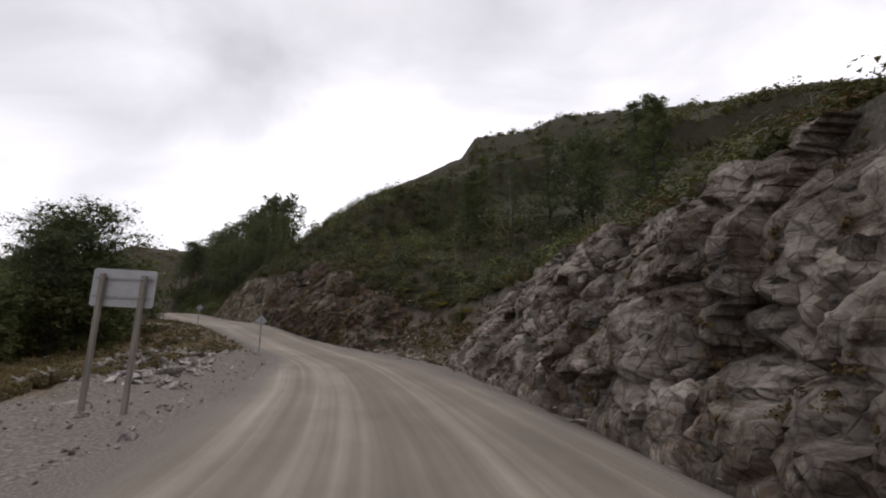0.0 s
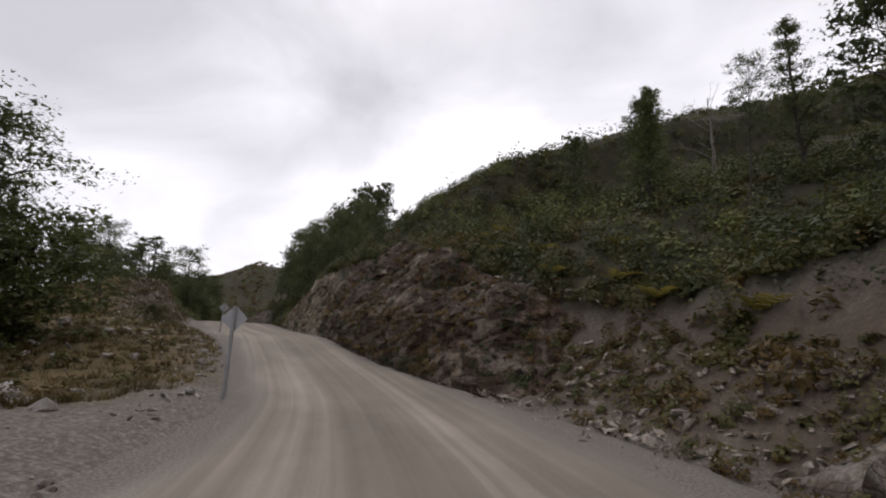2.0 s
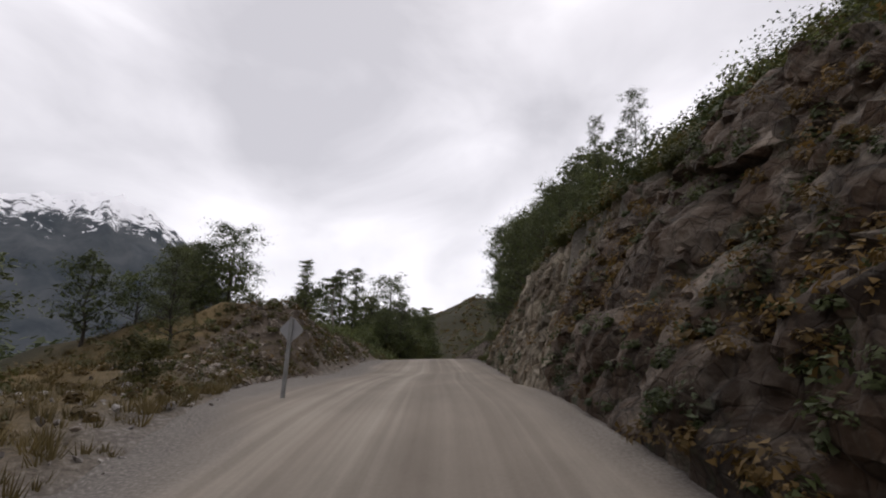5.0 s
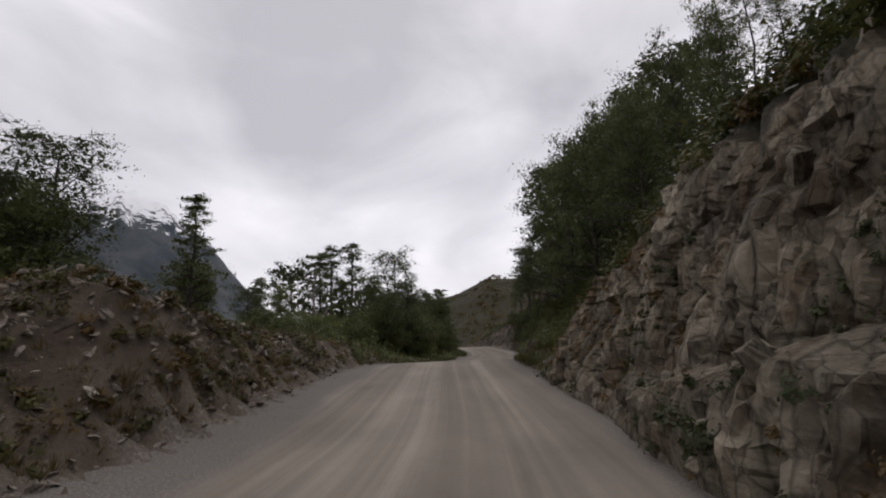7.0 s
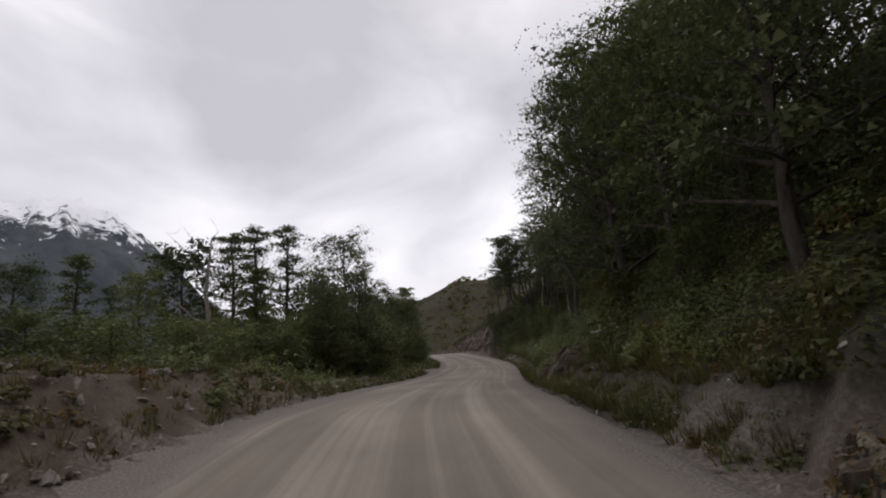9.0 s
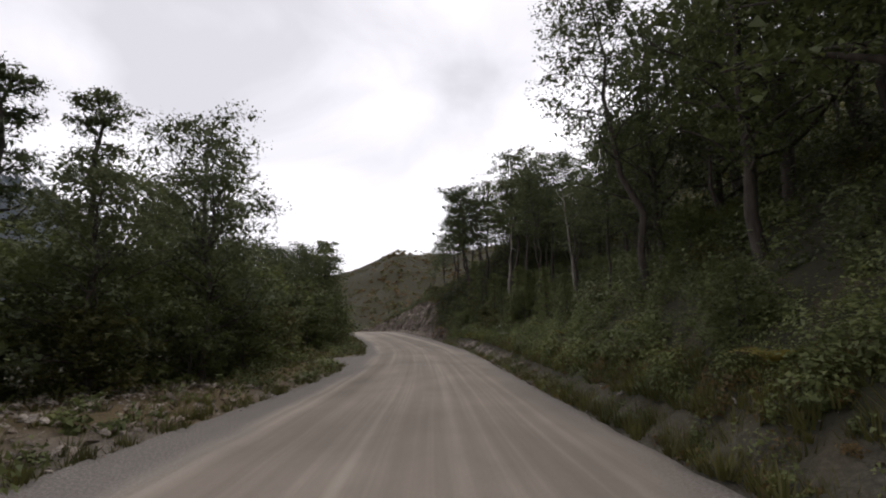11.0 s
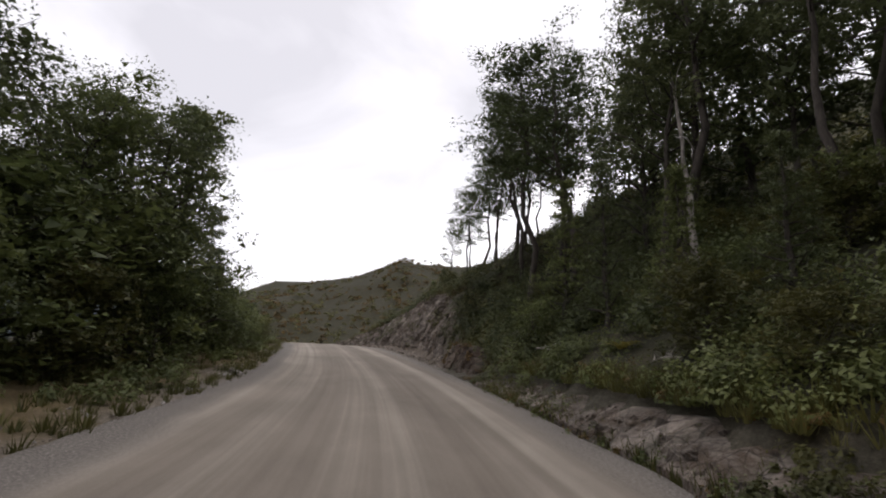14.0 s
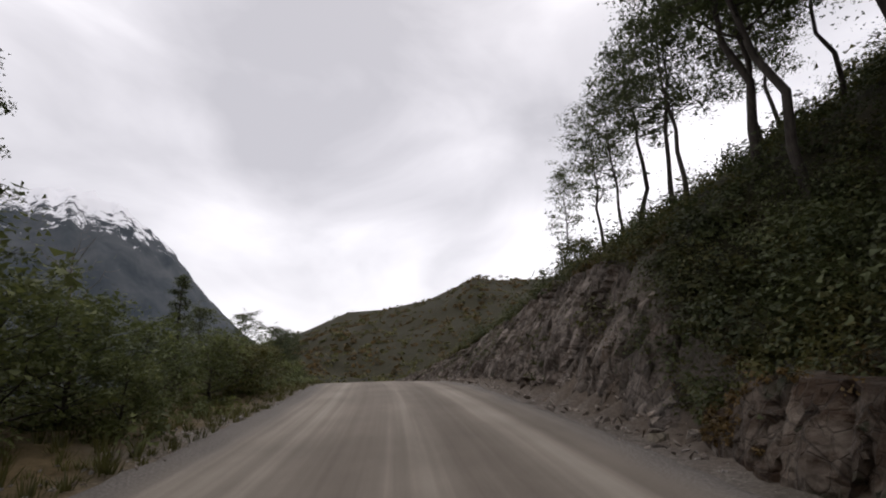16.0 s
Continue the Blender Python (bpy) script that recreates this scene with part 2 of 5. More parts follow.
def mountain_material():
    m, n, l, b = mat_base("far_mountain", 1.0)
    v = coords(n, l)
    g = n.new("ShaderNodeSeparateXYZ")
    l.new(v, g.inputs[0])
    nz = noise_node(n, l, v, 0.014, 8, 0.65, 0.4)
    # blue-grey of distance haze is mixed into these forest colours
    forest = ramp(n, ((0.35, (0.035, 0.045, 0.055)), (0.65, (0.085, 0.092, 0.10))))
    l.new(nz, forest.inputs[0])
    add = n.new("ShaderNodeMath")
    add.operation = "MULTIPLY_ADD"
    add.inputs[1].default_value, add.inputs[2].default_value = 1 / 440, -0.25
    l.new(g.outputs[2], add.inputs[0])
    ad2 = n.new("ShaderNodeMath")
    ad2.operation = "ADD"
    l.new(add.outputs[0], ad2.inputs[0])
    l.new(noise_node(n, l, v, 0.028, 8, 0.75, 1.0), ad2.inputs[1])
    snow = ramp(n, ((1.12, (0, 0, 0)), (1.16, (1, 1, 1))))
    snow.color_ramp.elements[0].position, snow.color_ramp.elements[1].position = 0.96, 1.0
    l.new(ad2.outputs[0], snow.inputs[0])
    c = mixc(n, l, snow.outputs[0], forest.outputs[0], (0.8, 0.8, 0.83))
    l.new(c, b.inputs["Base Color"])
    return m


MOUNTAIN = mountain_material()

# ---- the road's line: x, y, z every few metres ----
LINE = np.array((
    2.0, -20.0, -0.00,
    1.4, -13.5, -0.00,
    0.7, -7.1, -0.00,
    0.1, -0.6, -0.01,
    -0.7, 5.9, -0.16,
    -2.0, 12.2, -0.16,
    -3.7, 18.0, -0.06,
    -6.4, 23.8, 0.04,
    -10.0, 29.3, 0.56,
    -13.9, 34.5, 1.39,
    -18.0, 39.5, 1.62,
    -21.8, 44.8, 1.79,
    -25.9, 49.8, 2.21,
    -30.0, 54.8, 2.61,
    -33.5, 60.3, 2.53,
    -36.7, 66.0, 2.41,
    -39.6, 71.3, 2.33,
    -42.8, 76.9, 2.31,
    -46.1, 82.5, 2.37,
    -49.5, 88.0, 2.53,
    -53.4, 93.2, 2.74,
    -57.5, 98.2, 2.97,
    -61.9, 103.0, 3.28,
    -66.4, 107.7, 3.59,
    -71.1, 112.3, 3.87,
    -75.8, 116.7, 3.96,
    -80.6, 121.1, 3.90,
    -85.2, 124.9, 3.37,
    -90.4, 128.8, 2.81,
    -96.0, 132.2, 2.24,
    -101.8, 135.1, 1.67,
    -107.8, 137.5, 1.10,
    -114.0, 139.5, 0.53,
), float).reshape(-1, 3)


def smooth_line(step=0.5):
    d = np.r_[0, np.cumsum(np.linalg.norm(np.diff(LINE[:, :2], axis=0), axis=1))]
    s = np.arange(0, d[-1], step)
    p = np.stack([np.interp(s, d, LINE[:, k]) for k in range(3)], 1)
    w = np.exp(-np.linspace(-2, 2, 17) ** 2)
    w /= w.sum()
    q = np.concatenate([p[0] + (p[0] - p[1]) * np.arange(8, 0, -1)[:, None], p, p[-1] + (p[-1] - p[-2]) * np.arange(1, 9)[:, None]])
    return s - 20.10, np.stack([np.convolve(q[:, i], w, "valid") for i in range(3)], 1)


LS, LP = smooth_line()
LT = np.gradient(LP[:, :2], axis=0)
LT /= np.linalg.norm(LT, axis=1)[:, None]
LN = np.stack([LT[:, 1], -LT[:, 0]], 1)
S0, S1 = float(LS[0]), float(LS[-1])


def along(s, d, h=0.0):
    """World places from the distance along the road, the offset to its right and the height over it."""
    s, d, h = np.broadcast_arrays(np.asarray(s, float), np.asarray(d, float), np.asarray(h, float))
    b = np.stack([np.interp(s, LS, LP[:, k]) for k in range(3)], -1)
    n = np.stack([np.interp(s, LS, LN[:, k]) for k in range(2)], -1)
    b[..., 0] += n[..., 0] * d
    b[..., 1] += n[..., 1] * d
    b[..., 2] += h
    return b


def to_road(x, y):
    """Distance along the road, offset to the right and the road's height, for arrays of places."""
    x, y = np.ravel(x), np.ravel(y)
    s, d, z = np.empty_like(x), np.empty_like(x), np.empty_like(x)
    for a in range(0, len(x), 8000):
        px = np.stack([x[a:a + 8000], y[a:a + 8000]], 1)
        k = ((px[:, None] - LP[None, ::2, :2]) ** 2).sum(-1).argmin(1) * 2
        v = px - LP[k, :2]
        s[a:a + 8000] = LS[k] + (v * LT[k]).sum(1).clip(-1, 1)
        side = (v * LN[k]).sum(1)
        far = np.linalg.norm(v, axis=1)
        d[a:a + 8000] = np.where(side >= 0, far, -far)
        z[a:a + 8000] = LP[k, 2]
    return s, d, z


# ---- smooth value noise on arrays ----
RNG = np.random.RandomState(7)
LATTICE = RNG.rand(64, 64, 64)


def vnoise(x, y, z):
    xi, yi, zi = np.floor(x).astype(int), np.floor(y).astype(int), np.floor(z).astype(int)
    fx, fy, fz = x - xi, y - yi, z - zi
    fx, fy, fz = (f * f * (3 - 2 * f) for f in (fx, fy, fz))
    out = 0
    for i in (0, 1):
        for j in (0, 1):
            for k in (0, 1):
                w = (fx if i else 1 - fx) * (fy if j else 1 - fy) * (fz if k else 1 - fz)
                out = out + w * LATTICE[(xi + i) % 64, (yi + j) % 64, (zi + k) % 64]
    return out


def fractal(x, y, z, octaves=4, gain=0.5):
    out, a, t = 0, 1.0, 0
    for k in range(octaves):
        out = out + a * (vnoise(x * 2**k + 13 * k, y * 2**k + 7 * k, z * 2**k) - 0.5)
        t += a
        a *= gain
    return out / t * 2


def lerp_table(s, table, col):
    t = np.array(table, float)
    return np.interp(s, t[:, 0], t[:, col])


def mesh_of(name, verts, faces, material, smooth=False):
    me = bpy.data.meshes.new(name)
    verts, faces = np.asarray(verts, float), np.asarray(faces)
    me.vertices.add(len(verts))
    me.vertices.foreach_set("co", verts.ravel())
    k = faces.shape[1]
    me.loops.add(faces.size)
    me.loops.foreach_set("vertex_index", faces.ravel())
    me.polygons.add(len(faces))
    me.polygons.foreach_set("loop_start", np.arange(0, faces.size, k))
    me.polygons.foreach_set("loop_total", np.full(len(faces), k))
    me.polygons.foreach_set("use_smooth", np.full(len(faces), smooth))
    me.update(calc_edges=True)
    me.validate()
    me.materials.append(material)
    return me


def grid_faces(n, m):
    i, j = np.meshgrid(np.arange(n - 1), np.arange(m - 1), indexing="ij")
    a = (i * m + j).ravel()
    return np.stack([a, a + m, a + m + 1, a + 1], 1)


def colour_attribute(me, name, rgb):
    at = me.attributes.new(name, "FLOAT_COLOR", "POINT")
    at.data.foreach_set("color", np.concatenate([rgb, np.ones((len(rgb), 1))], 1).ravel())


# ---- the lie of the land ----
# along, foot of the bank, height of the cut, offset of its top, slope of the hill behind
RIGHT = (
    (-20, 3.3, 4.6, 6.0, 0.36), (0, 3.3, 4.6, 5.8, 0.36), (5, 3.3, 4.3, 5.5, 0.35), (9, 3.5, 3.7, 5.5, 0.37),
    (13, 3.8, 3.9, 6.4, 0.42), (16, 4.1, 3.6, 7.3, 0.42), (20, 4.2, 3.4, 7.9, 0.42), (23, 4.1, 2.7, 7.4, 0.45), (25, 3.7, 2.3, 6.7, 0.46),
    (28, 2.9, 2.9, 5.4, 0.42), (32, 2.25, 4.1, 5.2, 0.36), (37, 1.85, 4.8, 5.5, 0.33), (41, 2.05, 4.4, 4.5, 0.40),
    (45, 2.6, 4.2, 4.1, 0.75), (50, 2.4, 4.0, 3.8, 0.85), (52.5, 2.4, 3.0, 3.7, 0.9), (55, 2.4, 2.2, 3.6, 0.9), (57, 2.5, 1.4, 3.5, 0.9),
    (59.6, 2.6, 0.6, 3.7, 0.9), (62, 2.6, 0.4, 3.8, 0.9), (70, 2.6, 0.4, 3.6, 0.8), (80, 2.8, 0.3, 3.6, 0.7),
    (95, 3.1, 0.6, 3.9, 0.6), (105, 3.1, 0.7, 4.0, 0.56), (112, 3.2, 0.5, 4.2, 0.6), (115, 3.3, 0.5, 4.6, 0.65), (118, 3.4, 0.6, 5.2, 0.7),
    (121, 3.4, 0.9, 5.3, 0.72), (123, 3.4, 1.6, 5.5, 0.72), (124.6, 3.4, 3.3, 5.6, 0.66), (125.8, 3.4, 3.6, 5.7, 0.62), (127.5, 3.4, 4.1, 6.1, 0.6), (130, 3.4, 3.9, 6.3, 0.58),
    (135, 3.5, 3.7, 6.6, 0.5), (140, 3.5, 3.0, 6.8, 0.42), (155, 3.4, 2.0, 6.0, 0.2), (186, 3.4, 1.5, 5.4, 0.1),
)
# along, edge of the shoulder, height and offset of the bank, fall beyond
LEFT = (
    (-20, 3.6, 0.1, 8.0, 0.1), (5, 3.4, 0.0, 8.0, 0.1), (13, 2.9, 0.15, 6.0, 0.08), (19, 2.4, 0.25, 3.4, 0.06), (23, 1.8, 0.3, 2.6, 0.06),
    (30, 2.1, 0.22, 3.2, 0.06), (36, 2.6, 0.2, 3.8, 0.1), (42, 4.0, 0.2, 6.0, 0.15), (46, 4.4, 0.6, 6.0, 0.2), (48.3, 4.4, 1.3, 6.2, 0.2),
    (50.5, 4.4, 2.7, 6.0, 0.25), (54, 4.4, 2.2, 6.2, 0.2), (58, 4.4, 1.6, 6.0, 0.15), (64, 3.9, 1.1, 5.4, 0.1),
    (68, 3.9, 1.0, 5.6, 0.08), (72, 4.1, 0.8, 6.0, 0.08), (76, 4.2, 0.35, 6.0, 0.06), (93.5, 3.6, 0.2, 6.0, 0.06), (95.5, 4.8, 0.1, 8.0, 0.06), (97, 6.2, 0.05, 9.2, 0.06), (99.4, 6.4, 0.1, 9.2, 0.06), (101, 3.6, 0.2, 6.0, 0.06), (112, 3.4, 0.15, 6.0, 0.06),
    (130, 3.3, 0.1, 6.0, 0.1), (186, 3.5, 0.0, 6.0, 0.1),
)


def bare_gravel(s):
    """How far the gravel reaches past the shoulder before anything grows."""
    return np.interp(s, (-20, 10, 16, 21, 27, 50, 70), (3.8, 3.6, 3.2, 2.2, 0.5, 0.5, 0.15))


def land(x, y):
    """Height of the ground sheet and its cover (grass, shade-darkened scrub ground, dirt) at places."""
    x, y = np.ravel(x).astype(float), np.ravel(y).astype(float)
    s, d, z = to_road(x, y)
    foot, top, dt, slope = (lerp_table(s, RIGHT, k) for k in (1, 2, 3, 4))
    back = np.maximum(dt - d, 0)
    dd = np.maximum(d - dt, 0)
    far = np.interp(s, (0, 12, 25, 45, 70, 120, 140, 150, 186), (0.25, 0.29, 0.34, 0.38, 0.41, 0.42, 0.35, 0.12, 0.08))
    near = np.minimum(dd, 14)
    rest = np.maximum(dd - 14, 0)
    hill = top + slope * near + far * np.where(rest < 140, rest, 180 - 40 * np.exp(-np.clip((rest - 140) / 40, 0, 40)))
    # the sheet stays behind the rock face
    face = np.clip((d - foot - 0.5) / np.maximum(dt - foot, 0.5), 0, 1)
    hill = hill + np.clip((d - 60) / 60, 0, 1) * 7 * fractal(x / 45, y / 45, 0 * x + 2, 5)
    # the high ridge to the north
    az, r = np.degrees(np.arctan2(-x, y)), np.hypot(x, y)
    crag = np.interp(az, (-70, -40, -20, -15, -9, -4, -2.5, 0, 10, 14, 20), (98, 111, 116, 114, 107, 105, 94, 88, 66, 38, 0))
    g = np.clip((r - 110) / 160, 0, 1)
    north = crag * g * g * (3 - 2 * g) + 5 * fractal(x / 30, y / 30, 0 * x + 8, 4) * g
    hill = np.where(d > 45, np.maximum(hill, np.where(az < 20, north, 0)), hill)
    # the low ridge ahead, beyond the last bend
    az, r = np.degrees(np.arctan2(-(x + 57), y - 97)), np.hypot(x + 57, y - 97)
    low = np.interp(az, (0, 15, 26, 31, 33, 36, 40, 50, 55, 62, 75), (0.25, 0.21, 0.187, 0.185, 0.195, 0.165, 0.142, 0.116, 0.082, 0.03, -0.02)) * 230
    g = np.clip((r - 45) / 185, 0, 1)
    ahead = low * g * g * (3 - 2 * g) + (6 * fractal(x / 32, y / 32, 0 * x + 4, 5) + 2.5 * fractal(x / 8, y / 8, 0 * x + 6, 3)) * g
    beyond = np.clip((s - 140) / 30, 0, 1) * np.clip((d - 12) / 25, 0, 1) * (az > 8)
    hill = hill * (1 - beyond) + ahead * beyond
    rocky = np.interp(s, (18, 20, 25, 27, 57, 60, 119, 122), (1, 0, 0, 1, 1, 0, 0, 1))
    right = np.where(d > dt, hill, top * face**1.2 - 0.3 * rocky * (face > 0) * (face < 1))
    lump = fractal(x / 9, y / 9, 0 * x, 4)
    right = right + np.where(d > dt, np.minimum((d - dt) * 0.09, 1.6) * lump, 0)
    sh, bh, bd, fall = (lerp_table(s, LEFT, k) for k in (1, 2, 3, 4))
    e = -d
    up = np.clip((e - sh) / np.maximum(bd - sh, 0.5), 0, 1)
    left = bh * up * up * (3 - 2 * up) - fall * np.maximum(e - bd - 3, 0)
    left = left + np.clip(e - sh, 0, 2.5) * 0.12 * fractal(x / 3, y / 3, 0 * x + 5, 4)
    left = np.maximum(left, -38 - 0 * left)
    h = np.where(d >= 0, right, left)
    inside = (d > -sh - 0.02) & (d < foot)
    h = np.where(inside, -0.16, h - 0.03)
    h = h + 0.03 * fractal(x * 1.7, y * 1.7, 0 * x, 3) * (~inside)
    grass = np.where(d < 0, np.clip((e - sh - bare_gravel(s) + 1.2 * fractal(x / 2, y / 2, 0 * x + 3, 3)) / 1.0, 0, 1), 0)
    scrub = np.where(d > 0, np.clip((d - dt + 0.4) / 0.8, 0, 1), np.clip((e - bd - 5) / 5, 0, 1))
    # the shade-darkened scrub colour reaches down to the roadside along the woods
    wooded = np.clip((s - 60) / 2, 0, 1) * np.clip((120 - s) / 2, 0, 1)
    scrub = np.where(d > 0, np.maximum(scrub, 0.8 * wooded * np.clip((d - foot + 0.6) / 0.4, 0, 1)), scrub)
    dirt = np.where(d > 0, np.clip((d - foot) / 0.6, 0, 1) * (d < dt), np.clip(bh / 1.2, 0, 1) * (e > sh) * (e < bd + 2))
    scrub = np.clip(scrub, 0, 1)
    return z + h, np.stack([grass, scrub, dirt * (1 - scrub)], 1)


def axis(near0, near1, step, far0, far1):
    a = list(np.arange(near0, near1, step))
    g = step
    while a[-1] < far1:
        g *= 1.16
        a.append(a[-1] + g)
    g = step
    while a[0] > far0:
        g *= 1.16
        a.insert(0, a[0] - g)
    return np.array(a)


gx, gy = axis(-95, 35, 0.7, -2600, 2600), axis(-28, 165, 0.7, -2600, 2600)
GX, GY = np.meshgrid(gx, gy, indexing="ij")
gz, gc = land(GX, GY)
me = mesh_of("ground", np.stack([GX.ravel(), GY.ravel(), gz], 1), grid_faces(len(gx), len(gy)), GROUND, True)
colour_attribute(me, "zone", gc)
ground = tagged(new("ground", me), "mountainside ground of gravel, dry grass and scrub", "ground", kind="structure")

# ---- road surface ----
rs, rd = np.arange(S0 + 1, S1 - 1, 0.45), np.concatenate([np.linspace(-1, 1, 35)])
RSW = lerp_table(rs, LEFT, 1)[:, None]
RFW = lerp_table(rs, RIGHT, 1)[:, None]
RD = np.where(rd[None] < 0, rd[None] * (RSW + 0.4), rd[None] * (RFW + 0.15))
RS_ = np.broadcast_to(rs[:, None], RD.shape)
wave = 0.035 * fractal(RD * 1.6 + 50, RS_ * 0.05, 0 * RD, 3) + 0.02 * fractal(RD, RS_ * 0.8, 0 * RD + 9, 3)
lane = np.where(RD < 0, np.minimum(RSW, 3.3), np.minimum(RFW, 3.3))
edge_w = np.clip((np.abs(RD) - lane + 0.65 + 0.5 * fractal(RD, RS_ / 4, 0 * RD, 3)) / 0.6, 0, 1)
RH = 0.05 - 0.018 * np.abs(RD) + wave + 0.05 * edge_w * fractal(RD * 2.5, RS_ * 2.5, 0 * RD, 3)
rp = along(RS_, RD, 0)
outside = land(rp[..., 0], rp[..., 1])[0].reshape(RD.shape) - rp[..., 2] + 0.035
RH = np.where(RD < -RSW, np.maximum(RH - 0.05, outside), RH)
RH = RH - 0.3 * np.clip((np.abs(rd)[None] - 0.95) / 0.05, 0, 1)
rv = along(RS_, RD, RH).reshape(-1, 3)
me = mesh_of("road", rv, grid_faces(len(rs), len(rd))[:, ::-1], ROAD, True)
at = me.attributes.new("edge", "FLOAT", "POINT")
at.data.foreach_set("value", edge_w.ravel())
uvl = me.uv_layers.new(name="lane")
li = np.empty(len(me.loops), int)
me.loops.foreach_get("vertex_index", li)
uvl.data.foreach_set("uv", np.stack([RD.ravel()[li], RS_.ravel()[li]], 1).ravel())
road = tagged(new("road", me), "unpaved grey gravel road with pale wheel tracks", "road", kind="structure")


def join(parts):
    v, f, k = [], [], 0
    for a, b in parts:
        v.append(a)
        f.append(b + k)
        k += len(a)
    return np.concatenate(v), np.concatenate(f)


# ---- stones ----
def hull_mesh(points):
    bm = bmesh.new()
    for p in points:
        bm.verts.new(p)
    r = bmesh.ops.convex_hull(bm, input=bm.verts)
    junk = list({e for e in r["geom_interior"] + r["geom_unused"] if isinstance(e, bmesh.types.BMVert)})
    bmesh.ops.delete(bm, geom=junk, context="VERTS")
    bmesh.ops.triangulate(bm, faces=bm.faces)
    bm.verts.index_update()
    v, f = np.array([q.co[:] for q in bm.verts]), np.array([[q.index for q in g.verts] for g in bm.faces])
    bm.free()
    return v, f


def stone_shape(rng, n=13, boxy=False):
    if boxy:
        p = np.array([[x, y, z] for x in (-1, 1) for y in (-1, 1) for z in (-1, 1)], float)
        p = p + rng.normal(size=p.shape) * 0.13
        p = np.concatenate([p, p[:4] * [0.75, 1.05, 1.1] + rng.normal(size=(4, 3)) * 0.08])
    else:
        p = rng.normal(size=(n, 3))
        p /= np.linalg.norm(p, axis=1)[:, None]
        p *= 0.85 + 0.25 * rng.rand(n, 1)
    return hull_mesh(p * 0.5)


SRNG = np.random.RandomState(77)
ROUND_STONES = [stone_shape(SRNG, 14) for _ in range(8)]
SHARDS = [(lambda vf: (vf[0] * [1.15, 0.85, 0.7], vf[1]))(stone_shape(SRNG, 9)) for _ in range(10)]
BLOCK_STONES = [stone_shape(SRNG, 13, True) for _ in range(10)]


def turned(rng, n, amount=1.0):
    """Random turns as matrices; amount below 1 keeps them near upright."""
    a = rng.normal(size=(n, 3)) * [0.5 * amount, 0.5 * amount, 3.0]
    c, s = np.cos(a), np.sin(a)
    z = np.zeros(n)
    o = np.ones(n)
    rx = np.stack([o, z, z, z, c[:, 0], -s[:, 0], z, s[:, 0], c[:, 0]], 1).reshape(-1, 3, 3)
    ry = np.stack([c[:, 1], z, s[:, 1], z, o, z, -s[:, 1], z, c[:, 1]], 1).reshape(-1, 3, 3)
    rz = np.stack([c[:, 2], -s[:, 2], z, s[:, 2], c[:, 2], z, z, z, o], 1).reshape(-1, 3, 3)
    return rz @ ry @ rx


def rubble(name, places, sizes, material, label, seed, shapes, category="stones", tone=(0.7, 1.15), turn=1.0):
    """Loose stones over an area in one mesh. sizes: metres along three axes for each."""
    rng = np.random.RandomState(seed)
    m = turned(rng, len(places), turn)
    parts, tones = [], []
    for k in range(len(places)):
        v, f = shapes[k % len(shapes)]
        parts.append(((v * sizes[k]) @ m[k].T + places[k], f))
        tones.append(np.full(len(v), rng.uniform(*tone)))
    v, f = join(parts)
    me = mesh_of(name, v, f, material)
    colour_attribute(me, "tone", np.repeat(np.concatenate(tones)[:, None], 3, 1))
    return tagged(new(name, me), label, category, kind="stuff")


def single_stone(name, place, size, material, label, seed, shapes, category="boulder", group="", parent=None, turn=(0, 0, 0)):
    rng = np.random.RandomState(seed)
    v, f = shapes[seed % len(shapes)]
    me = mesh_of(name, v * np.asarray(size) + rng.normal(size=v.shape) * 0.02 * min(size), f, material)
    colour_attribute(me, "tone", np.full((len(v), 3), rng.uniform(0.85, 1.15)))
    ob = new(name, me)
    ob.matrix_world = pose(*place, *turn)
    return tagged(ob, label, category, group)


# ---- rock faces ----
def hashed(i, j, seed):
    return [LATTICE[(i + seed * 7) % 64, (j + 3 * k) % 64, (i // 64 + j // 64 + seed + 11 * k) % 64] for k in (0, 1, 2)]


def joints(u, w, wide, high, seed):
    """Rough rectangular joint blocks: three random numbers, place within the block and nearness of a joint."""
    a = u / wide + 0.9 * (vnoise(u / wide * 0.7 + seed, 0 * u, 0 * u + seed) - 0.5)
    i = np.floor(a).astype(int)
    shift = LATTICE[i % 64, seed % 64, (i // 64) % 64]
    b = w / high * (0.75 + 0.5 * LATTICE[(i + 9) % 64, seed % 64, 5]) + shift * 9
    b = b + 0.9 * (vnoise(b * 0.7, i * 0.37, 0 * u + seed + 3) - 0.5)
    j = np.floor(b).astype(int)
    fu, fw = a - i - 0.5, b - j - 0.5
    return hashed(i, j, seed), fu, fw, np.minimum((0.5 - np.abs(fu)) * wide, (0.5 - np.abs(fw)) * high)


